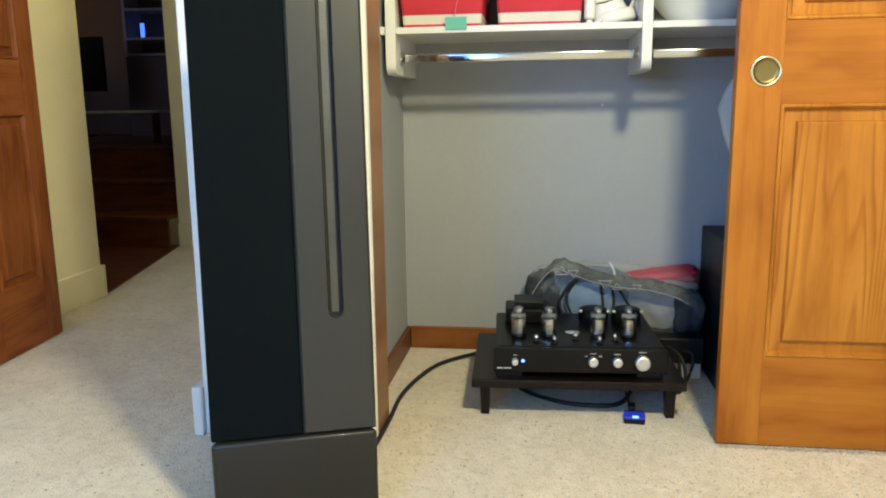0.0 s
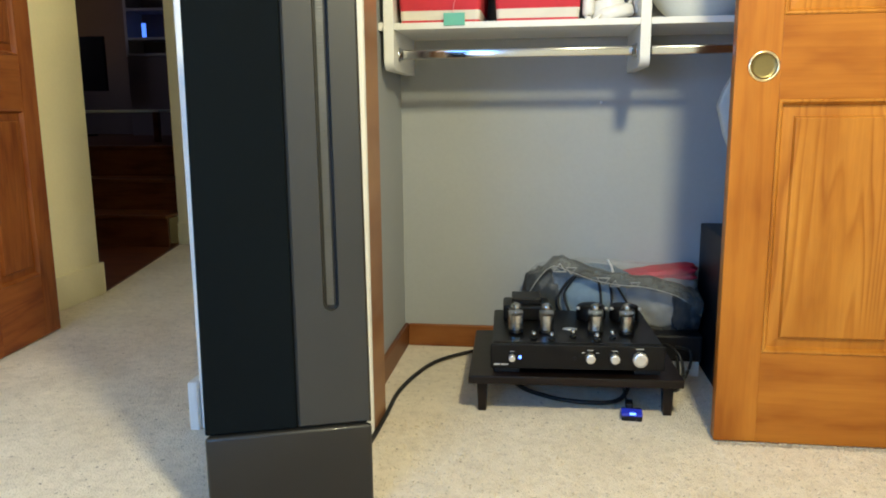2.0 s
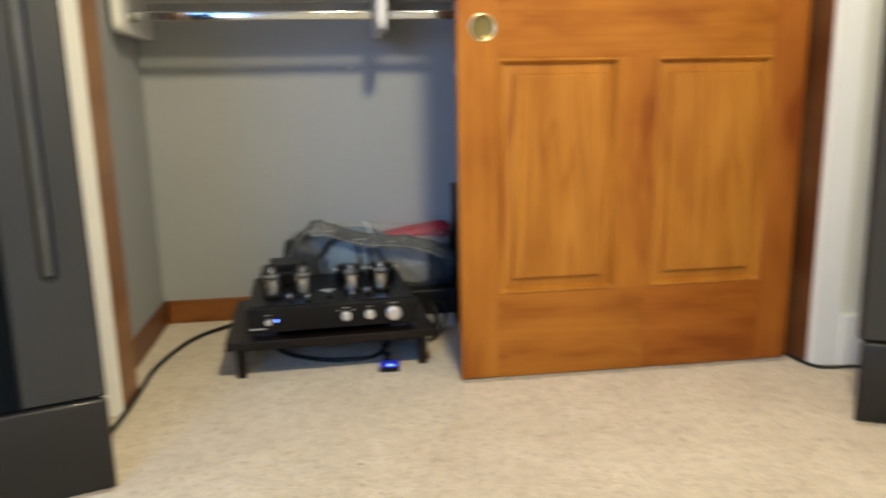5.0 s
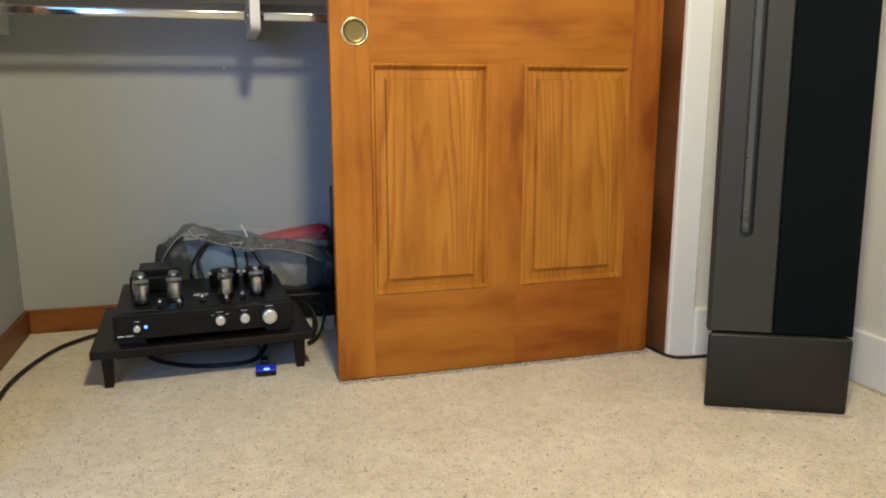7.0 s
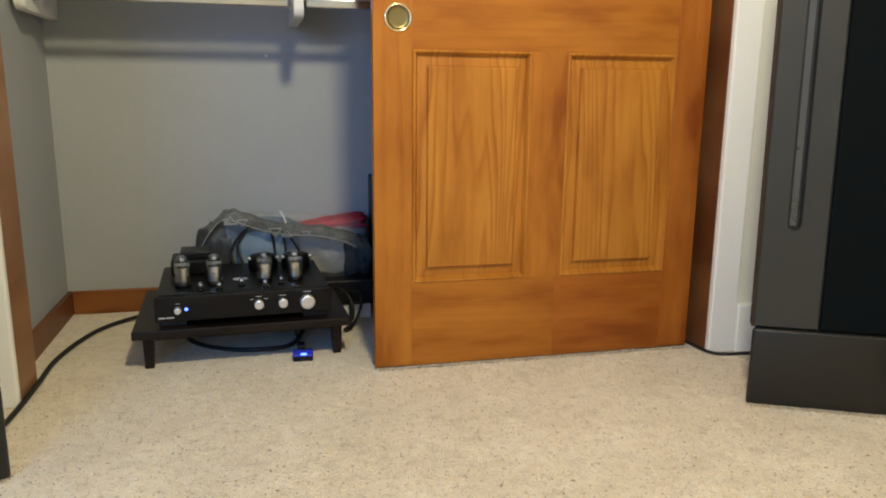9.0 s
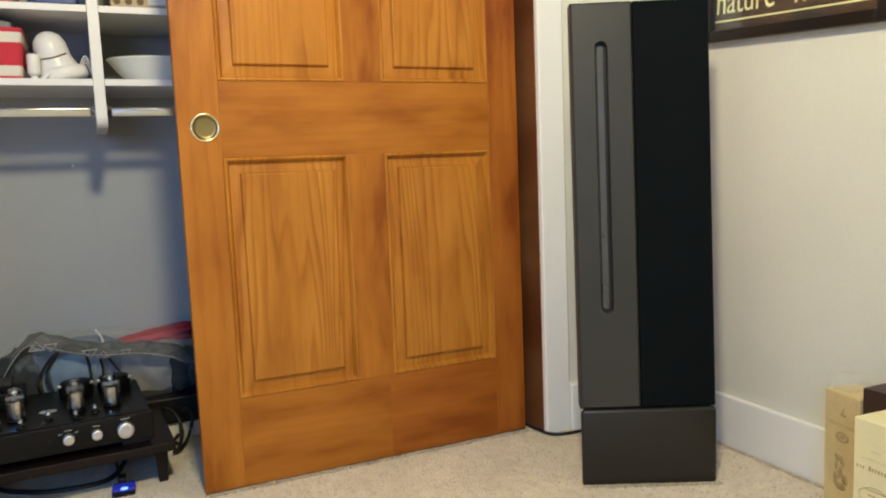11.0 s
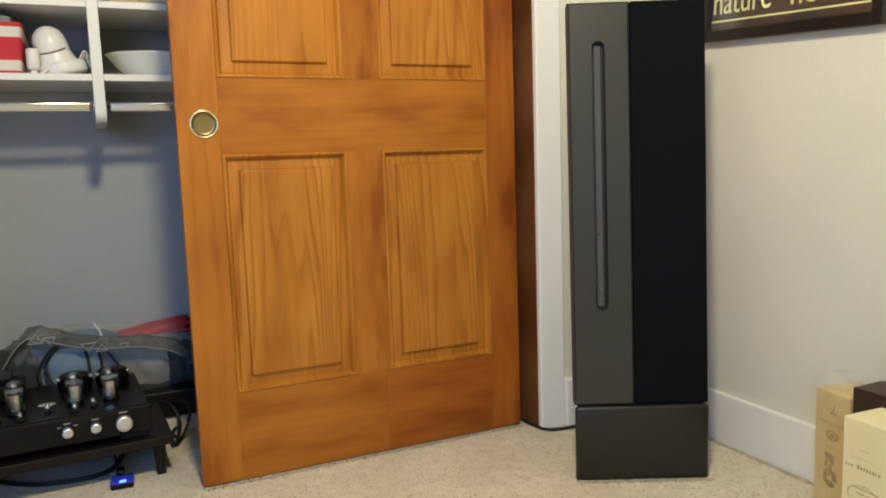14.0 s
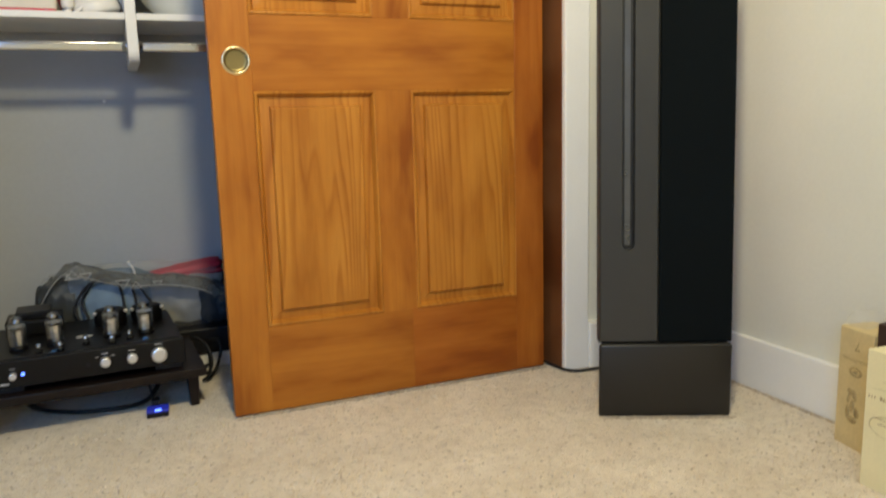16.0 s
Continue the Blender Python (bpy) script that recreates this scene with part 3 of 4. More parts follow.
    part("ribbon", moved(rb, lean), M_RIBBON, front, "silver corrugated ribbon foil", True)
    a, b = span(0.1465, w)
    part("grille", moved(box(a, b, 0.001, 0.02, seam + 0.001, top, 0.004, 3), lean), M_CLOTH, sp, "black stretched grille cloth")
    part("frame", moved(box(0.0, w, 0.0205, 0.040, seam + 0.001, top - 0.0005, 0.003), lean), M_PLASTIC, sp, "black edge frame")
    part("rear_stay", box(w / 2 - 0.04, w / 2 + 0.04, 0.055, 0.24, seam - 0.002, seam + 0.012, 0.002), M_PLASTIC, sp)
    return sp


loudspeaker("tall grey and black panel loudspeaker beside the doorway", pose(-1.0635, -0.520, 0, 0, 0, 19.5), True, 4.6)
loudspeaker("tall grey and black panel loudspeaker in the room's corner", pose(0.835, -0.400, 0, 0, 0, -26.0), False)


# ---- amplifier and its stand ----
def amplifier_stand():
    st = thing("amplifier_stand", "low black-stained wooden stand on the carpet", "stand", pose(-0.327, 0.097, 0, 0, 0, 2.4))
    part("top", box(-0.287, 0.274, 0, 0.43, 0.093, 0.116, 0.003), M_STAND, st)
    for x in (-0.252, 0.243):
        for y in (0.060, 0.40):
            b = box(-0.015, 0.015, -0.015, 0.015, 0, 0.094, 0.002)
            for v in b.verts:
                if v.co.z < 0.05:
                    v.co.x *= 0.75
            part("leg", moved(b, Matrix.Translation((x, y, 0))), M_STAND, st)
    for y in (0.060, 0.405):
        part("apron", box(-0.235, 0.235, y - 0.006, y + 0.006, 0.073, 0.0935, 0.001), M_STAND, st)
    return st


def power_tube(amp, x, y, z):
    t = part("power_tube", moved(lathe([(0.0, 0.0), (0.021, 0.0), (0.0215, 0.004), (0.0200, 0.010), (0.0, 0.010)]), Matrix.Translation((x, y, z))), M_BLACK, amp, "glass output valve with mirrored top", True)
    m = Matrix.Translation((x, y, z + 0.009))
    part("anode", moved(lathe([(0.0, 0.0), (0.0175, 0.0), (0.0185, 0.002), (0.0185, 0.043), (0.0165, 0.045), (0.0, 0.045)], 12), m), M_PLATE, t, "grey metal anode")
    part("envelope", moved(lathe([(0.0200, 0.0), (0.0208, 0.004), (0.0210, 0.048), (0.0215, 0.052), (0.0195, 0.058), (0.0150, 0.062), (0.0145, 0.068), (0.0120, 0.0735), (0.006, 0.0762), (0.0, 0.0768)]), m), M_GLASS, t, "clear glass envelope", True)
    part("spacer", moved(lathe([(0.0, 0.0478), (0.0200, 0.0478), (0.0205, 0.0492), (0.0190, 0.0510), (0.0, 0.0510)], 24), m), M_GETTER, t, "bright mica disc")
    part("getter", moved(lathe([(0.0128, 0.0618), (0.0130, 0.0672), (0.0106, 0.0722), (0.005, 0.0746), (0.0, 0.0752)]), m), M_GETTER, t, "mirror-silvered dome", True)


def small_tube(amp, x, y, z):
    t = part("small_tube", moved(lathe([(0.0, 0.0), (0.0092, 0.0), (0.0092, 0.005), (0.0, 0.006)], 20), Matrix.Translation((x, y, z))), M_BLACK, amp, "small signal valve with silvered tip", True)
    m = Matrix.Translation((x, y, z + 0.006))
    part("envelope", moved(lathe([(0.0072, 0.0), (0.0076, 0.003), (0.0076, 0.008)], 20), m), M_GLASS, t, "", True)
    part("getter", moved(lathe([(0.0074, 0.008), (0.0072, 0.012), (0.0052, 0.0155), (0.0022, 0.0175), (0.0, 0.018)], 20), m), M_GETTER, t, "", True)


def knob(amp, x, r, z=0.045, name="knob"):
    turn = Matrix.Translation((x, -0.006, z)) @ pose(0, 0, 0, 90, 0, 0)
    part(name, moved(lathe([(r * 0.9, 0.0), (r, 0.002), (r, 0.016), (r * 0.93, 0.0185), (r * 0.5, 0.0178), (0.0, 0.0176)], 36), turn), M_ALU, amp, "brushed aluminium " + name, True)


def amplifier():
    amp = thing("valve_amplifier", "black valve amplifier with silver knobs on a low stand", "amplifier", pose(-0.329, 0.124, 0.112, 0, 0, 3.0))
    w = 0.2275
    for x in (-0.185, 0.185):
        for y in (0.030, 0.31):
            part("foot", box(x - 0.034, x + 0.034, y - 0.022, y + 0.022, 0.004, 0.0185, 0.003), M_RUBBER, amp)
    part("chassis", box(-w + 0.004, w - 0.004, 0.004, 0.345, 0.018, 0.086, 0.002), M_BLACK, amp, "black steel chassis")
    part("faceplate", box(-w, w, -0.007, 0.004, 0.020, 0.087, 0.0025), M_FACE, amp, "black aluminium faceplate")
    part("top_plate", box(-w + 0.008, w - 0.008, 0.010, 0.342, 0.086, 0.0885, 0.001), M_BLACK, amp)
    z = 0.0885
    for x, y in ((-0.160, 0.098), (-0.076, 0.099), (0.058, 0.100), (0.142, 0.100)):
        power_tube(amp, x, y, z)
    for x, y in ((-0.113, 0.040), (-0.065, 0.031), (-0.006, 0.062), (0.055, 0.031), (0.099, 0.056)):
        small_tube(amp, x, y, z)
    # transformer covers behind the valves
    cover = part("transformer", box(-0.196, -0.058, 0.215, 0.325, z, z + 0.046, 0.008, 3), M_BLACK, amp, "black transformer cover")
    part("cap", box(-0.170, -0.085, 0.225, 0.315, z + 0.046, z + 0.066, 0.003, 2), M_BLACK, cover)
    for x in (0.062, 0.158):
        tr = part("transformer", moved(lathe([(0, 0), (0.041, 0), (0.043, 0.006), (0.043, 0.034), (0.038, 0.042), (0.028, 0.045), (0, 0.045)], 32), Matrix.Translation((x, 0.250, z))), M_BLACK, amp, "round black transformer can", True)
        for side in (-0.040, 0.040):
            part("bolt", moved(lathe([(0, 0.0), (0.0055, 0.0), (0.0055, 0.006), (0.003, 0.008), (0, 0.008)], 12), Matrix.Translation((x + side, 0.222, z + 0.036))), M_ALU, tr, "small bright bolt", True)
    # oval badge
    bd = moved(lathe([(0, 0.002), (0.85, 0.0022), (1.0, 0.0012), (1.0, 0.0)], 32), Matrix.Translation((-0.008, 0.140, z)) @ Matrix.Diagonal((0.021, 0.012, 1, 1)))
    part("badge", bd, M_ALU, amp, "small oval silver badge", True)
    knob(amp, -0.171, 0.0085, 0.052, "button")
    knob(amp, 0.034, 0.0125, 0.054)
    knob(amp, 0.097, 0.0125, 0.054)
    knob(amp, 0.162, 0.0195, 0.053)
    led = moved(lathe([(0, 0.003), (0.003, 0.0028), (0.0044, 0.0)], 14), Matrix.Translation((-0.150, -0.007, 0.052)) @ pose(0, 0, 0, 90, 0, 0))
    part("indicator", led, M_LED, amp, "blue power light", True)
    jack = moved(lathe([(0.0025, 0.0), (0.003, 0.002), (0.0055, 0.002), (0.0055, 0.0)], 18), Matrix.Translation((-0.006, -0.007, 0.051)) @ pose(0, 0, 0, 90, 0, 0))
    part("headphone_socket", jack, M_PLASTIC, amp, "", True)
    for x0, x1, zz, h in ((-0.219, -0.203, 0.030, 0.0036), (-0.200, -0.181, 0.030, 0.0036), (0.012, 0.020, 0.0665, 0.0016), (0.026, 0.042, 0.0735, 0.0016), (0.048, 0.057, 0.0665, 0.0016), (0.089, 0.105, 0.0725, 0.0016), (0.152, 0.172, 0.0785, 0.0018), (-0.176, -0.165, 0.067, 0.0016)):
        part("lettering", box(x0, x1, -0.0075, -0.0068, zz, zz + h), M_INK2, amp, "row of small pale lettering")
    return amp


amplifier_stand()
amplifier()


def lit_dongle():
    d = thing("network_dongle", "small black box glowing blue on the carpet", "electronics", pose(-0.184, 0.102, 0.0, 0, 0, -4))
    part("case", box(-0.027, 0.027, 0, 0.052, 0.0, 0.020, 0.004, 3), M_PLASTIC, d)
    part("light", box(-0.0275, 0.0275, -0.0008, 0.040, 0.0135, 0.0215, 0.003), M_LEDCASE, d, "blue lit cover")
    part("light", box(-0.006, 0.010, -0.0018, 0.009, 0.0185, 0.0222, 0.0015), M_LED, d, "bright blue light")
    part("plug", box(-0.016, 0.004, 0.048, 0.085, 0.016, 0.030, 0.003), M_PLASTIC, d)
    return d


lit_dongle()
CABLES = [
    ("speaker_cable", "thick black cable curving over the carpet", [(-0.56, 0.60, 0.03), (-0.655, 0.61, 0.012), (-0.755, 0.515, 0.008), (-0.805, 0.38, 0.008), (-0.832, 0.22, 0.008), (-0.832, 0.06, 0.008), (-0.835, -0.10, 0.008), (-0.845, -0.22, 0.008), (-0.86, -0.30, 0.02)], 0.0062),
    ("power_cable", "black cable hanging under the stand", [(-0.57, 0.50, 0.05), (-0.50, 0.33, 0.012), (-0.40, 0.235, 0.008), (-0.29, 0.205, 0.008), (-0.21, 0.225, 0.010), (-0.17, 0.30, 0.03), (-0.13, 0.45, 0.06)], 0.0065),
    ("usb_cable", "thin black cable going up from the dongle", [(-0.190, 0.180, 0.023), (-0.192, 0.210, 0.03), (-0.200, 0.24, 0.06), (-0.21, 0.27, 0.088)], 0.003),
    ("power_cable", "black cable loop behind the stand", [(-0.12, 0.56, 0.14), (-0.05, 0.52, 0.13), (-0.015, 0.47, 0.07), (-0.02, 0.40, 0.012), (-0.035, 0.44, 0.008), (0.0, 0.50, 0.02), (0.05, 0.53, 0.06)], 0.005),
    ("power_cable", "black cable loop standing beside the stand", [(-0.075, 0.45, 0.10), (-0.055, 0.38, 0.125), (-0.030, 0.335, 0.110), (-0.020, 0.318, 0.070), (-0.030, 0.315, 0.030), (-0.046, 0.33, 0.010), (-0.024, 0.36, 0.008), (0.000, 0.385, 0.03), (0.014, 0.39, 0.075), (0.010, 0.40, 0.105), (-0.02, 0.45, 0.10)], 0.0045),
    ("signal_cable", "black cable arching out of the amplifier", [(-0.335, 0.48, 0.18), (-0.355, 0.495, 0.25), (-0.30, 0.50, 0.318), (-0.24, 0.53, 0.29)], 0.004),
    ("signal_cable", "black cable arching out of the amplifier", [(-0.36, 0.48, 0.18), (-0.375, 0.495, 0.235), (-0.325, 0.50, 0.302), (-0.26, 0.53, 0.285)], 0.004),
    ("signal_cable", "black cable rising behind the amplifier", [(-0.24, 0.48, 0.18), (-0.245, 0.50, 0.25), (-0.25, 0.505, 0.285), (-0.235, 0.55, 0.30)], 0.004),
    ("signal_cable", "black cable rising behind the amplifier", [(-0.21, 0.48, 0.18), (-0.21, 0.50, 0.24), (-0.215, 0.505, 0.275), (-0.20, 0.55, 0.29)], 0.004),
    ("signal_cable", "black cable slanting down behind the stand", [(-0.20, 0.50, 0.28), (-0.15, 0.49, 0.20), (-0.10, 0.48, 0.13), (-0.05, 0.47, 0.09), (-0.02, 0.5, 0.03)], 0.0035),
    ("speaker_cable", "thin black cable along the casing on the carpet", [(0.930, 0.06, 0.006), (0.936, -0.02, 0.006), (0.950, -0.078, 0.006), (0.985, -0.098, 0.006), (1.04, -0.103, 0.006), (1.12, -0.12, 0.006)], 0.0045),
]
for name, label, pts, r in CABLES:
    solo(name, cord(pts, r), M_RUBBER, label, "cable", smooth=True)


# ---- heap in the closet ----
def sloping(bm, x0, x1, z0):
    """Thins a soft form towards x0."""
    for v in bm.verts:
        k = min(1, max(0, (v.co.x - x0) / (x1 - x0)))
        v.co.z = z0 + (v.co.z - z0) * (0.25 + 0.75 * k)
    return bm


def heap():
    # white block makes the pale strip below the case
    solo("white_block", box(-0.165, 0.055, 0.470, 0.668, 0.0, 0.050, 0.004), M_WHITEP, "plain white block below the flat case", "box")
    solo("flat_case", box(-0.17, 0.060, 0.46, 0.672, 0.050, 0.132, 0.006), M_PLASTIC, "flat black case on a white block", "case")
    bag = thing("garment_bag", "clear plastic garment bag with grey-blue clothes", "bag", pose(0, 0, 0))
    part("clothes", lumpy(-0.415, -0.13, 0.515, 0.690, 0.0, 0.318, 0.10, 1.4, 3.1), M_DENIM, bag, "folded blue-grey clothes", True)
    part("clothes", lumpy(-0.20, 0.066, 0.51, 0.690, 0.132, 0.285, 0.12, 1.9, 7.7), M_PALEC, bag, "crumpled pale grey clothes", True)
    part("clothes", lumpy(-0.492, -0.36, 0.500, 0.690, 0.0, 0.300, 0.12, 1.7, 5.3), M_GREYC, bag, "dark grey fabric", True)
    part("clothes", lumpy(-0.03, 0.068, 0.480, 0.66, 0.132, 0.262, 0.16, 2.0, 11.3), M_GREYC, bag, "dark grey fabric", True)
    part("clothes", lumpy(-0.36, -0.20, 0.500, 0.600, 0.16, 0.300, 0.10, 1.6, 17.3), M_PALEBLUE, bag, "pale blue folded cloth", True)
    # printed band lying over the top, folded over itself at the peak
    line = glide([(-0.505, 0.55, 0.15), (-0.470, 0.545, 0.235), (-0.425, 0.54, 0.312), (-0.385, 0.53, 0.352), (-0.345, 0.525, 0.345), (-0.27, 0.52, 0.318), (-0.19, 0.515, 0.302), (-0.10, 0.51, 0.296), (0.0, 0.505, 0.268), (0.064, 0.500, 0.215)], 8)
    b = bmesh.new()
    prev = None
    for i, q in enumerate(line):
        wob = 0.003 * math.sin(i * 0.7)
        row = [b.verts.new((q.x + 0.012 * k, q.y + 0.034 * k - 0.012 + wob, q.z + 0.012 - 0.026 * abs(k - 0.2) ** 1.5 + 0.002 * math.sin(i * 0.9 + k * 3))) for k in (-1.0, -0.5, 0, 0.5, 1.0)]
        if prev:
            for k in range(4):
                b.faces.new((prev[k], prev[k + 1], row[k + 1], row[k]))
        prev = row
    part("printed_band", b, M_BAND, bag, "grey translucent printed plastic band", True)
    edge = [(q.x - 0.010, q.y - 0.047, q.z - 0.018) for q in line[6:-4:3]]
    part("hem", cord(edge, 0.0016, 6, 4), M_TRI, bag, "pale welded hem", True)
    for x, z, s, flip in ((-0.372, 0.346, 0.022, 1), (-0.337, 0.338, 0.018, -1), (-0.240, 0.306, 0.022, -1), (-0.205, 0.300, 0.017, 1), (-0.145, 0.297, 0.015, -1)):
        t = bmesh.new()
        o = [(-s, -s * 0.6 * flip), (s, -s * 0.6 * flip), (0, s * 0.7 * flip)]
        ov = [t.verts.new((x + px, 0.466, z - 0.012 + pz)) for px, pz in o]
        iv = [t.verts.new((x + px * 0.72, 0.466, z - 0.012 + pz * 0.72)) for px, pz in o]
        for k in range(3):
            t.faces.new((ov[k], ov[(k + 1) % 3], iv[(k + 1) % 3], iv[k]))
        part("print", t, M_TRI, bag, "pale triangle print")
    part("film", lumpy(-0.488, 0.066, 0.505, 0.698, 0.06, 0.335, 0.12, 2.2, 21.0), M_FILM, bag, "clear crumpled plastic film", True)
    part("hanger_hook", cord([(-0.200, 0.56, 0.28), (-0.208, 0.555, 0.32), (-0.222, 0.55, 0.346)], 0.0035), M_WHITEP, bag, "white hook", True)
    solo("folded_garment", sloping(lumpy(-0.19, 0.068, 0.575, 0.690, 0.272, 0.330, 0.13, 2.0, 15.0), -0.19, 0.068, 0.272), M_CRIMSON, "crimson garment folded on the heap", "clothes", smooth=True)
    tower = thing("black_cabinet", "tall matt black box standing in the closet", "speaker", pose(0.078, 0.372, 0))
    part("cabinet", box(0, 0.27, 0, 0.30, 0.0, 0.448, 0.004, 2), M_PLASTIC, tower)
    part("front_cover", box(0.008, 0.262, -0.012, 0.0005, 0.01, 0.440, 0.004, 2), M_CLOTH, tower)


heap()


# ---- closet shelving ----
SF, S1, S2 = 0.360, 1.036, 1.227
STH = 0.018


def closet_organizer():
    org = thing("closet_organizer", "white laminate closet shelving with a hanging rod", "shelving", pose(0, 0, 0))

    def upright(x0, x1, label):
        n = 8
        pts = [(SF, 2.0), (YB - 0.001, 2.0), (YB - 0.001, 0.924)] + [(SF + 0.03 - 0.03 * math.sin(math.pi / 2 * i / n), 0.954 - 0.03 * math.cos(math.pi / 2 * i / n)) for i in range(n + 1)]
        b = outline(pts, x0, x1, 0.0015)
        for v in b.verts:
            v.co = Vector((v.co.y, v.co.x, v.co.z))
        bmesh.ops.recalc_face_normals(b, faces=b.faces[:])
        part("upright", b, M_SHELF, org, label)

    upright(-0.882, -0.853, "white side upright with a rounded foot")
    upright(-0.169, -0.141, "white middle upright with a rounded foot")
    upright(0.95, 0.978, "white side upright")
    for x0, x1 in ((-0.853, -0.169), (-0.141, 0.95)):
        for z in (S1, S2, 1.62):
            part("shelf", box(x0 + 0.0005, x1 - 0.0005, SF + 0.002, YB - 0.001, z, z + STH, 0.0012), M_SHELF, org)
        b = box(x0 + 0.001, x1 - 0.001, 0.4275, 0.4425, 0.9585, 0.9855, 0.0055, 4)
        rod = part("rod", b, M_CHROME, org, "chromed hanging rod", True)
        for x, s in ((x0, 1), (x1, -1)):
            part("rod_socket", moved(lathe([(0.0, 0), (0.021, 0), (0.021, 0.004), (0.0165, 0.006), (0.0165, 0.012), (0.014, 0.012)], 24), Matrix.Translation((x, 0.435, 0.972)) @ pose(0, 0, 0, 0, 90 * s, 0)), M_CHROME, rod, "", True)
    part("cleat", box(XL + 0.001, -0.8825, SF + 0.01, YB - 0.001, S1, S1 + 0.022, 0.001), M_SHELF, org)
    return org


closet_organizer()


def striped_bin(x0, x1, z, h, label):
    """A fabric bin that widens upwards, in horizontal bands of red and off-white."""
    bn = thing("storage_bin", label, "storage bin", pose((x0 + x1) / 2, SF + 0.012, z), "striped fabric bins")
    w, d = (x1 - x0) / 2, 0.27
    bands = [(0.0, 0.008, M_RED), (0.008, 0.034, M_CANVAS), (0.034, 0.092, M_RED), (0.092, 0.118, M_CANVAS), (0.118, h, M_RED)]
    for a, c, mt in bands:
        b = bmesh.new()
        loops = []
        for zz, ins in ((a, 0), (c, 0), (c, 0.004), (a, 0.004)):
            k = 0.010 * (1 - zz / h)
            n = 6
            ring = []
            for cx, cy, a0 in ((w - k - 0.012, 0.012 + k, -90), (w - k - 0.012, d - 0.012, 0), (-w + k + 0.012, d - 0.012, 90), (-w + k + 0.012, 0.012 + k, 180)):
                for i in range(n):
                    t = radians(a0 + 90 * i / (n - 1))
                    ring.append(b.verts.new((cx + (0.012 - ins) * math.cos(t), cy + (0.012 - ins) * math.sin(t) + 0.002 * math.sin(9 * cx + zz * 60), zz)))
            loops.append(ring)
        m = len(loops[0])
        for p, q in zip(loops, loops[1:] + loops[:1]):
            for i in range(m):
                b.faces.new((p[i], p[(i + 1) % m], q[(i + 1) % m], q[i]))
        bmesh.ops.recalc_face_normals(b, faces=b.faces[:])
        part("band", b, mt, bn, "red canvas band" if mt is M_RED else "off-white canvas band")
    part("bottom", box(-w + 0.014, w - 0.014, 0.014, d - 0.01, 0.0, 0.004), M_CANVAS, bn)
    return bn


zs = S1 + STH
striped_bin(-0.845, -0.601, zs, 0.129, "red and white striped fabric bin with a tag")
striped_bin(-0.572, -0.325, zs, 0.129, "red and white striped fabric bin")
striped_bin(-0.59, -0.334, S2 + STH, 0.150, "red and white striped fabric bin on the upper shelf")
solo("grey_cloth", lumpy(-0.50, -0.335, 0.39, 0.60, zs + 0.01, zs + 0.165, 0.10, 2.0, 9.0), M_PALEC, "pale grey cloth stuffed in a bin", "cloth", smooth=True)
tag = thing("gift_tag", "teal card tag on a pink string", "tag", pose(-0.679, SF - 0.001, 1.044, 2, 0, 0))
part("card", box(-0.030, 0.030, -0.0015, 0.0, 0.0, 0.034, 0.0005), M_TEAL, tag)
part("string", cord([(-0.004, 0.001, 0.030), (-0.002, 0.006, 0.055), (0.004, 0.010, 0.085), (0.0, 0.012, 0.125)], 0.0012, 6), M_PINK, tag, "pink string")


def desk_gadget():
    """A white domed device that lies tilted on its round foot."""
    g = thing("domed_device", "white plastic domed device lying tilted on the shelf", "device", pose(-0.236, 0.462, zs, 0, -13, 0) @ Matrix.Scale(1.12, 4))
    part("foot", lathe([(0, 0.004), (0.052, 0.004), (0.057, 0.010), (0.056, 0.028), (0.050, 0.034), (0.0, 0.036)], 36), M_WHITEP, g, "", True)
    head = Matrix.Translation((-0.004, 0, 0.0)) @ pose(0, 0, 0, 6, -3, 0)
    part("neck", moved(lathe([(0.047, 0.030), (0.044, 0.040), (0.0405, 0.050), (0.0385, 0.060)], 36), head), M_WHITEP, g, "", True)
    part("dome", moved(lathe([(0.0380, 0.056), (0.0385, 0.074), (0.0365, 0.094), (0.0300, 0.110), (0.0170, 0.121), (0.006, 0.1245), (0, 0.125)], 36), head), M_WHITEP, g, "rounded white dome", True)
    # dark cord draws the shadow under the dome's face
    part("shade_line", moved(cord([(0.0375 * math.sin(radians(a)), -0.0375 * math.cos(radians(a)), 0.066 - 0.004 * math.cos(radians(a * 1.6))) for a in range(-48, 49, 12)], 0.0022, 8, 3), head), M_INK, g, "dark curved line coloured as the shadow under the face", True)
    for k in range(3):
        part("lead", cord([(0.044 + 0.004 * k, -0.020 + 0.012 * k, 0.034), (0.060, -0.018 + 0.010 * k, 0.050 - 0.006 * k), (0.068 - 0.004 * k, -0.010, 0.030), (0.062, 0.004 * k, 0.008)], 0.0016, 6), M_WHITEP, g, "", True)
    part("lead", cord([(-0.05, -0.02, 0.014), (-0.075, -0.04, 0.008), (-0.055, -0.065, 0.005), (-0.03, -0.055, 0.02), (-0.05, -0.06, 0.012)], 0.0025, 6), M_WHITEP, g, "", True)
    return g


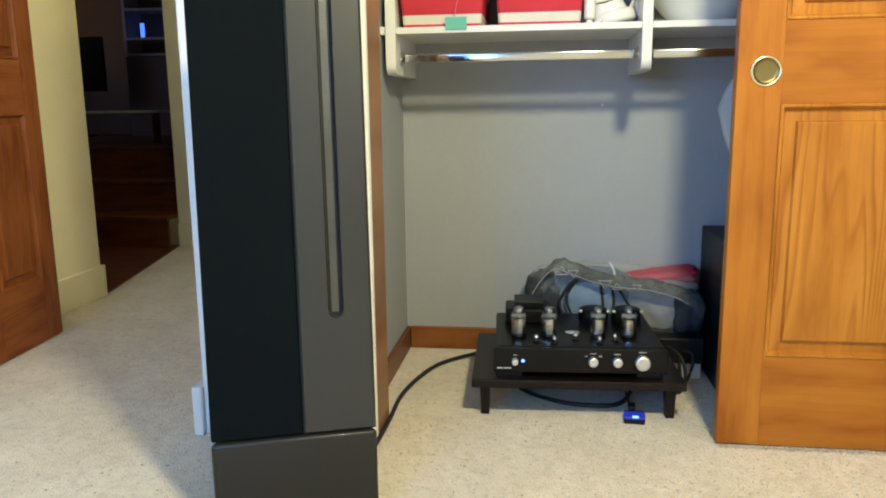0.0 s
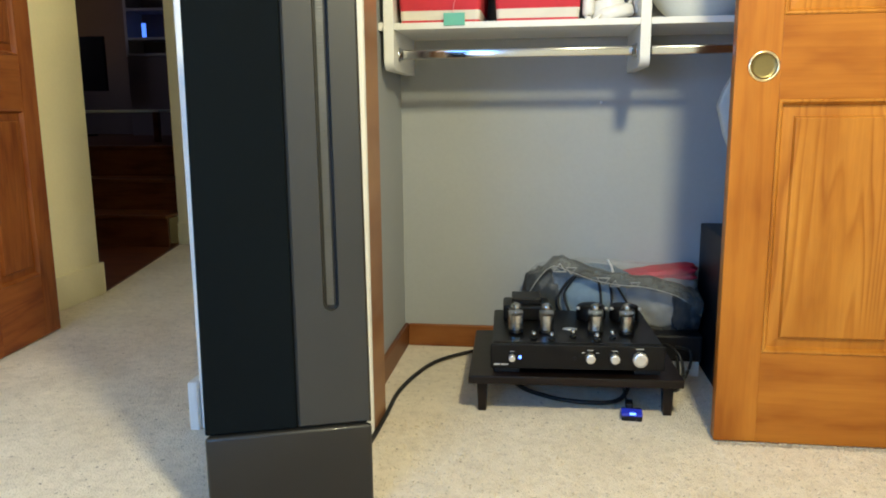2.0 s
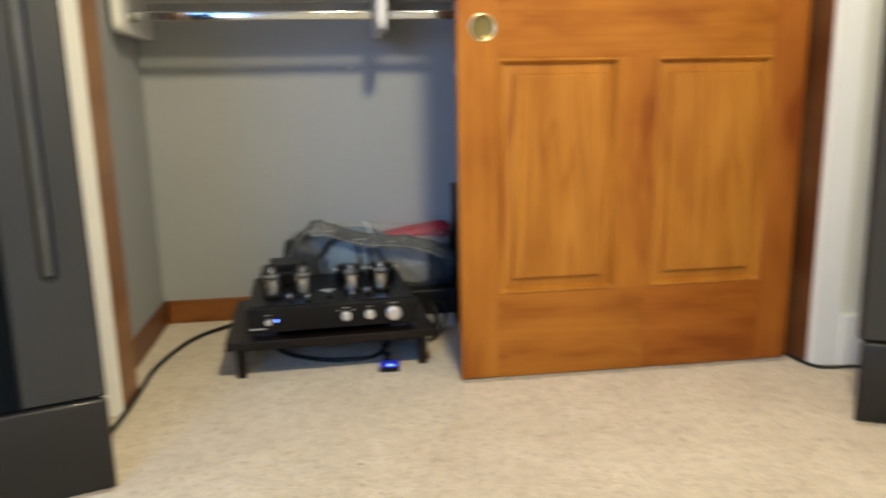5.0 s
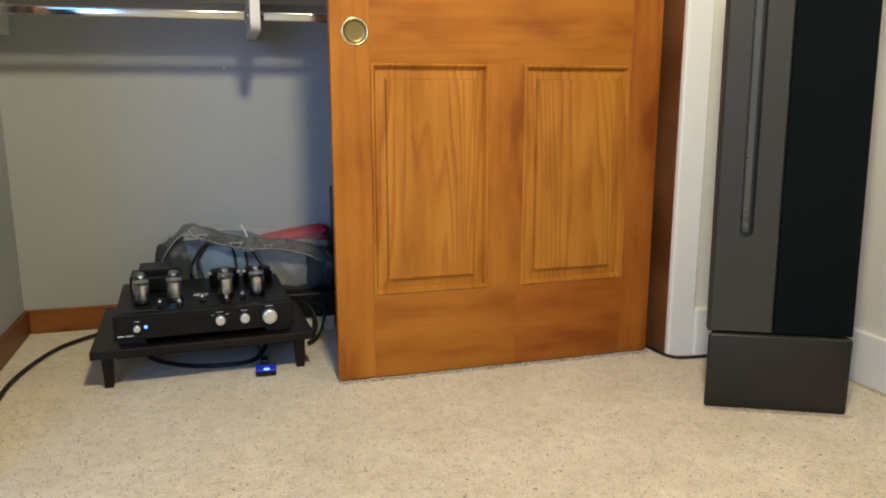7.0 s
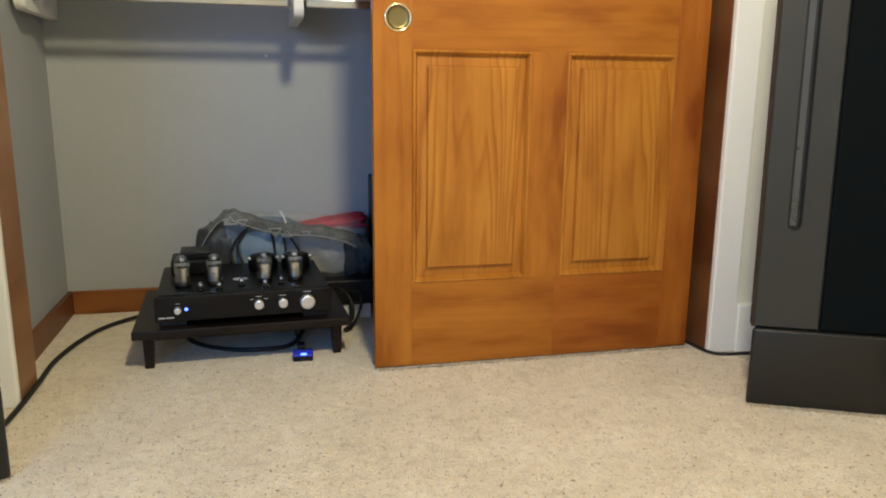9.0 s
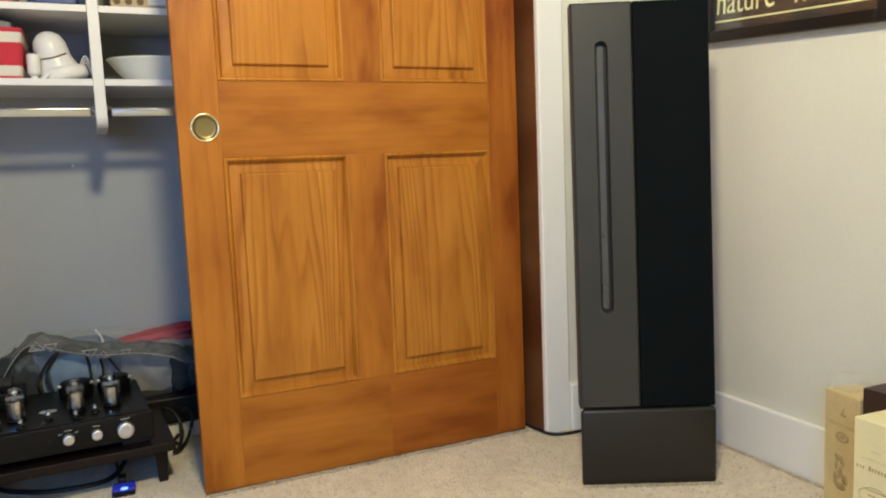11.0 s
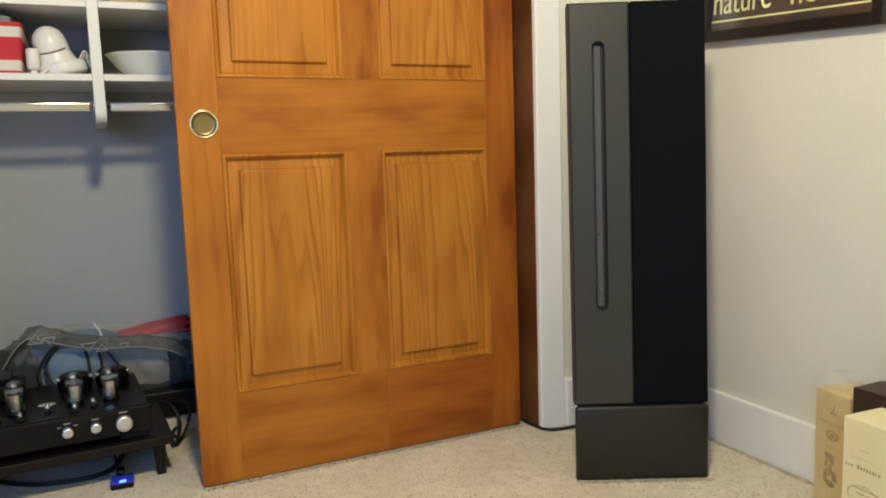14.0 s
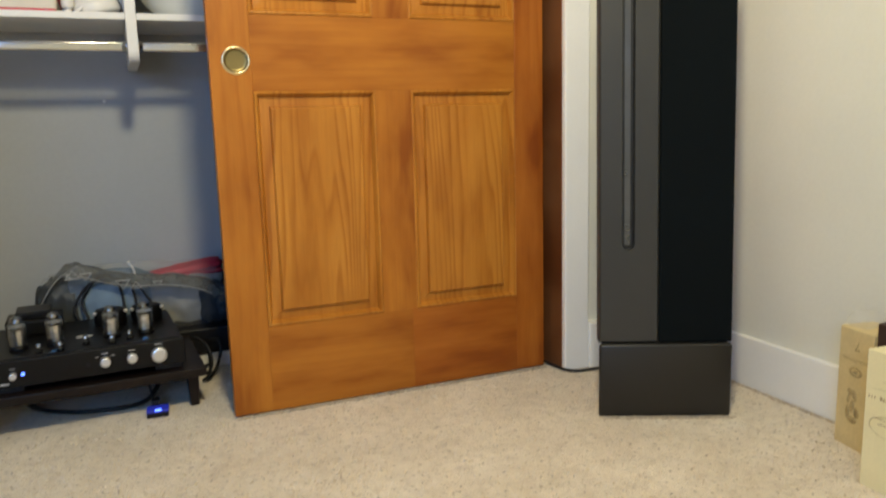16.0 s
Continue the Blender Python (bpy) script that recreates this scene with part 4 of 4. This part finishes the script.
desk_gadget()
bt = thing("small_bottle", "small white plastic bottle standing on its cap", "bottle", pose(-0.308, 0.42, zs) @ Matrix.Scale(1.12, 4))
part("body", lathe([(0, 0.012), (0.010, 0.012), (0.0135, 0.016), (0.0145, 0.020), (0.0145, 0.058), (0.013, 0.0615), (0, 0.062)], 24), M_WHITEP, bt, "", True)
part("cap", lathe([(0, 0.0), (0.0075, 0.0), (0.008, 0.002), (0.008, 0.011), (0, 0.012)], 20), M_WHITEP, bt, "", True)
dish = lathe([(0.0, 0.0), (0.050, 0.0), (0.062, 0.008), (0.082, 0.030), (0.098, 0.055), (0.101, 0.058), (0.098, 0.060), (0.080, 0.040), (0.060, 0.014), (0.0, 0.008)], 48)
solo("serving_dish", moved(dish, Matrix.Diagonal((1.42, 1.0, 1.18, 1.0))), M_PALE, "pale glazed serving dish on the shelf", "dish", smooth=True, m=pose(0.012, 0.50, zs))
zb = S2 + STH
bb = thing("blue_box", "blue translucent plastic box on the upper shelf", "box", pose(-0.248, 0.40, zb))
part("body", box(-0.060, 0.062, 0, 0.16, 0, 0.070, 0.008, 3), M_BLUEBOX, bb)
part("lid", box(-0.064, 0.066, -0.004, 0.164, 0.070, 0.084, 0.004), M_BLUEBOX, bb)
part("label", box(-0.040, 0.048, -0.001, 0.0005, 0.010, 0.060, 0.0004), M_BLUELABEL, bb, "paler blue label")
pb = thing("spotted_box", "beige box with holes coloured in as dark discs, on the upper shelf", "box", pose(-0.108, 0.41, zb))
part("body", box(0, 0.16, 0, 0.12, 0, 0.17, 0.002), M_BEIGE, pb)
# flat discs: the dark inside of each hole is only their colour
for i in range(6):
    for k in range(6):
        if i < 3:
            part("spot", moved(lathe([(0, 0.0006), (0.0095, 0.0006), (0.0095, 0)], 18), Matrix.Translation((0.016 + 0.030 * i, 0, 0.024 + 0.027 * k)) @ pose(0, 0, 0, 90, 0, 0)), M_HOLE, pb)
part("paper", box(0.095, 0.158, -0.003, -0.0006, 0.016, 0.17), M_PAPER, pb, "white paper sheet")
hang = thing("hanging_garment", "pale garment hanging from the rod behind the door", "clothes", pose(0.020, 0.43, 0))
gm = outline([(0.036, 0.817), (0.052, 0.862), (0.081, 0.912), (0.16, 0.925), (0.26, 0.900), (0.275, 0.60), (0.20, 0.575), (0.086, 0.664), (0.058, 0.735)], -0.018, 0.018, 0.006)
bmesh.ops.triangulate(gm, faces=gm.faces[:])
bmesh.ops.subdivide_edges(gm, edges=gm.edges[:], cuts=3, use_grid_fill=True)
for v in gm.verts:
    v.co.y += 0.012 * noise.noise(Vector((v.co.x * 18, 3.0, v.co.z * 7)))
part("fabric", gm, M_CLOTHPALE, hang, "", True)
part("hanger", cord([(0.16, 0, 0.915), (0.16, 0, 0.948), (0.16, -0.016, 0.965), (0.16, -0.012, 0.990), (0.16, 0.008, 0.992), (0.16, 0.016, 0.975)], 0.002, 6), M_CHROME, hang, "wire hook")
solo("wall_hook", moved(lathe([(0, 0.004), (0.003, 0.003), (0.0045, 0.0)], 12), Matrix.Translation((-0.245, YB, 0.832)) @ pose(0, 0, 0, 90, 0, 0)), M_WHITEP, "small white screw in the closet wall", "fastener", smooth=True)


# ---- picture on the side wall ----
def words(text, size, parent, at, turn, squeeze=1.0):
    c = bpy.data.curves.new("words", "FONT")
    c.body, c.size, c.extrude, c.offset = text, size, 0.0004, -0.0003
    ob = bpy.data.objects.new("words", c)
    scene.collection.objects.link(ob)
    me = bpy.data.meshes.new_from_object(ob)
    bpy.data.objects.remove(ob)
    me.materials.clear()
    me.materials.append(M_LETTER)
    t = new("lettering", me)
    t.parent = parent
    t.matrix_basis = Matrix.Translation(at) @ turn @ Matrix.Diagonal((squeeze, 1, 1, 1))
    return t


def poster():
    # local x runs along the wall towards the camera's side, local y into the wall
    p = thing("framed_poster", "black framed dark poster with yellow lettering", "picture", Matrix.Translation((XR, -0.304, 1.083)) @ pose(0, 0, 0, 0, 0, -90) @ pose(0, 0, 0, 0, 4.0, 0))
    w, h, f = 0.520, 0.62, 0.028
    for x0, x1, z0, z1 in ((0, f, 0, h), (w - f, w, 0, h), (f, w - f, 0, f), (f, w - f, h - f, h)):
        part("frame_side", box(x0, x1, -0.024, -0.001, z0, z1, 0.003), M_FRAME, p)
    sheet = part("print", box(f - 0.002, w - f + 0.002, -0.010, -0.006, f - 0.002, h - f + 0.002), M_POSTER, p, "dark printed sheet")
    part("rule", box(f + 0.004, w - f - 0.010, -0.0108, -0.0101, f + 0.020, f + 0.024), M_LETTER, sheet, "thin yellow line")
    up = pose(0, 0, 0, 90, 0, 0)
    words("nature", 0.090, sheet, (f + 0.004, -0.0105, f + 0.040), up, 0.80)
    words("homes", 0.088, sheet, (f + 0.245, -0.0105, f + 0.039), up, 0.90)
    words("contemp", 0.090, sheet, (f + 0.010, -0.0105, f + 0.112), up, 0.80)
    part("glass", box(f - 0.001, w - f + 0.001, -0.0155, -0.0135, f - 0.001, h - f + 0.001), M_PANE, p, "clear glazing").visible_shadow = False
    return p


poster()


# ---- cartons in the corner ----
def carton(label, m, w, d, h, mt, marks):
    c = thing("carton", label, "carton", m, "upright bottle cartons")
    part("body", box(0, w, 0, d, 0, h, 0.0015), mt, c)
    for x0, x1, z0, z1 in marks:
        part("marking", box(x0, x1, -0.0006, 0.0003, z0, z1), M_INK, c, "faint brown printing")
    return c


cream = carton("cream upright bottle carton with brown printing", pose(1.0925, -1.044, 0, 0, 0, -3), 0.103, 0.120, 0.282, M_CREAM, [])


def printed(c, y0, y1, z0, z1, mt=None):
    dy = 0.032 if c is cream else 0.0
    part("marking", box(-0.0006, 0.0003, y0 + dy, y1 + dy, z0, z1), mt or M_INK, c, "faint brown printing")


def printed_oval(c, y, z, ry, rz, tilt=0.0, hollow=0.0, mt=None):
    prof = [(hollow, 0.0005), (0.9, 0.0007), (1.0, 0.0)] if hollow else [(0, 0.0005), (0.9, 0.0007), (1.0, 0.0)]
    b = moved(lathe(prof, 24), Matrix.Translation((-0.0002, y, z)) @ pose(0, 0, 0, tilt, 0, 0) @ pose(0, 0, 0, 0, -90, 0) @ Matrix.Diagonal((rz, ry, 1, 1)))
    part("marking", b, mt or M_INK_SOFT, c, "worn brown print", True)


# a run of small blocks for the title, thin rules and a pale oval below
for k, (wd, ht) in enumerate(((3, 5), (3, 5), (3, 5), (0, 0), (6, 8), (5, 6), (4, 6), (5, 6), (5, 6), (5, 6), (2, 6), (5, 6))):
    if wd:
        y = 0.080 - 0.0064 * k
        printed(cream, y - 0.0007 * wd, y, 0.186, 0.186 + 0.0011 * ht, M_INK_SOFT)
for k in range(9):
    printed(cream, 0.072 - 0.008 * k, 0.0795 - 0.008 * k, 0.2045 + 0.004 * math.sin(k * 0.45), 0.206 + 0.004 * math.sin(k * 0.45), M_INK_PALE)
printed(cream, 0.030, 0.052, 0.224, 0.2262, M_INK_PALE)
printed(cream, 0.008, 0.066, 0.148, 0.1495, M_INK_SOFT)
printed(cream, 0.018, 0.056, 0.138, 0.1395, M_INK_SOFT)
printed_oval(cream, 0.072, 0.135, 0.036, 0.022, 0, 0.96, M_INK_PALE)
side = carton("tan upright bottle carton with worn printing", pose(1.217, -0.848, 0, 0, 0, -10), 0.083, 0.096, 0.2715, M_TAN, [])
printed_oval(side, 0.045, 0.176, 0.019, 0.0115, 0, 0.62)
printed_oval(side, 0.045, 0.176, 0.008, 0.004, 0, 0)
for y, z, w in ((0.040, 0.226, 0.0035), (0.048, 0.226, 0.003), (0.044, 0.234, 0.0028), (0.042, 0.241, 0.0015)):
    printed_oval(side, y, z, w, 0.0035)
printed(side, 0.012, 0.084, 0.2035, 0.2045, M_INK_SOFT)
printed(side, 0.012, 0.084, 0.1995, 0.2003, M_INK_SOFT)
for y, z, ry, rz, tilt in ((0.056, 0.128, 0.010, 0.007, 30), (0.044, 0.122, 0.006, 0.013, -20), (0.060, 0.112, 0.005, 0.012, 12), (0.050, 0.096, 0.007, 0.014, 8), (0.036, 0.085, 0.008, 0.012, -14), (0.062, 0.082, 0.006, 0.016, 5), (0.048, 0.066, 0.014, 0.008, 0)):
    printed_oval(side, y, z, ry, rz, tilt)
part("flap", box(0.004, 0.079, 0.004, 0.092, 0.2713, 0.2727, 0.0004), M_TAN, side, "lid flap")
carton("dark brown upright carton", pose(1.218, -0.972, 0, 0, 0, 0), 0.090, 0.118, 0.300, M_BROWN, [])
M_WRAP = plain("crumpled_clear_wrap", (0.85, 0.85, 0.82), 0.2, vary=0.05, fine=70, bump=0.6, dist=0.004, alpha=0.10)
fl = lumpy(-0.040, 0.042, -0.030, 0.030, 0.0, 0.030, 0.30, 1.5, 41.0, 4)
solo("plastic_wrap", fl, M_WRAP, "scrap of clear plastic wrap on a carton", "wrapper", smooth=True, m=pose(1.270, -0.79, 0.2728))


# ---- dim far room ----
def far_room():
    stair = thing("stairs", "dark reddish wooden steps", "stairs", pose(0, 0, 0), kind="structure")
    for i in range(3):
        part("riser", box(-4.6, -2.705, 2.47 + 0.25 * i, 2.495 + 0.25 * i, 0.2 * i, 0.2 * (i + 1) - 0.022, 0.001), M_STAIR, stair)
        part("tread", box(-4.6 if i < 2 else -6.2, -2.702, 2.455 + 0.25 * i, (2.495 + 0.25 * (i + 1)) if i < 2 else 6.2, 0.2 * (i + 1) - 0.022, 0.2 * (i + 1), 0.004), M_STAIR, stair)
    tv = thing("television", "black flat television, switched off", "television", pose(-5.10, 5.2, 0.6))
    part("screen", box(-0.45, 0.41, 0, 0.04, 0.44, 0.96, 0.006), M_SCREEN, tv)
    part("foot", box(-0.2, 0.2, -0.08, 0.12, 0.0, 0.02, 0.004), M_PLASTIC, tv)
    part("neck", box(-0.03, 0.03, 0.02, 0.05, 0.02, 0.45, 0.003), M_PLASTIC, tv)
    tb = thing("side_table", "low table with a pale top", "table", pose(-3.76, 3.6, 0.6))
    part("tabletop", box(-0.55, 0.45, 0, 0.40, 0.225, 0.245, 0.004), M_PALE, tb, "pale tabletop")
    for x in (-0.5, 0.4):
        for y in (0.05, 0.35):
            part("leg", box(x - 0.02, x + 0.02, y - 0.02, y + 0.02, 0, 0.226), M_STAIR, tb)
    bk = thing("bookcase", "bookcase with the room's dimness in its paint, on a plinth", "bookcase", pose(-4.60, 5.45, 0.6))
    part("plinth", box(0.0, 0.46, 0.01, 0.31, 0, 0.78, 0.004), M_DARKWALL, bk, "closed plinth added below the shelves, painted dim")
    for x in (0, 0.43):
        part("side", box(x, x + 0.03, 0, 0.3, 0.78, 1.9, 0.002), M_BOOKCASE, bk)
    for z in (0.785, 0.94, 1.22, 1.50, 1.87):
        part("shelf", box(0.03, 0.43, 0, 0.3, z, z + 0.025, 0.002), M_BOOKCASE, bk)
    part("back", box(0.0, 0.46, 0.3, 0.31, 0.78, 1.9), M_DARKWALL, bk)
    solo("display", box(-0.022, 0.022, -0.004, 0.004, 0, 0.14, 0.003), M_PHONE, "small blue glowing display on a shelf", "display", m=pose(-4.42, 5.50, 0.6 + 0.965))


far_room()


# ---- carpet pile ----
M_PILE = plain("carpet_yarn", (0.64, 0.545, 0.41), 0.95, vary=0.08, scale=40, bump=0.0)


def pile():
    """Short tufts of yarn standing out of the carpet, thicker along the foot of the door and the speakers."""
    rnd = random.Random(7)
    places = [(rnd.uniform(-1.25, 1.30), rnd.uniform(-1.25, 0.10)) for _ in range(14000)]
    for (ax, ay), (bx, by), n in (((0.0, -0.004), (0.914, -0.004), 2600), ((-1.067, -0.526), (-0.762, -0.418), 900), ((0.835, -0.410), (1.125, -0.552), 900), ((XR - 0.024, -1.2), (XR - 0.024, -0.06), 1500)):
        for _ in range(n):
            k = rnd.random()
            places.append((ax + (bx - ax) * k + rnd.gauss(0, 0.002), ay + (by - ay) * k - abs(rnd.gauss(0, 0.006))))
    verts, faces = [], []
    for x, y in places:
        h, w, a = rnd.uniform(0.002, 0.0055), rnd.uniform(0.0012, 0.0024), rnd.uniform(0, 2 * math.pi)
        ca, sa = w * math.cos(a), w * math.sin(a)
        lx, ly = rnd.gauss(0, 0.004), rnd.gauss(0, 0.004)
        i = len(verts)
        verts += [(x - ca, y - sa, -0.001), (x + ca, y + sa, -0.001), (x + ca * 0.6 + lx, y + sa * 0.6 + ly, h), (x - ca * 0.6 + lx, y - sa * 0.6 + ly, h * 0.9)]
        faces.append((i, i + 1, i + 2, i + 3))
    me = bpy.data.meshes.new("carpet_pile")
    me.from_pydata(verts, [], faces)
    me.materials.append(M_PILE)
    tagged(new("carpet_pile", me), "short beige tufts of the carpet's cut pile", "carpet", "", "stuff")


pile()
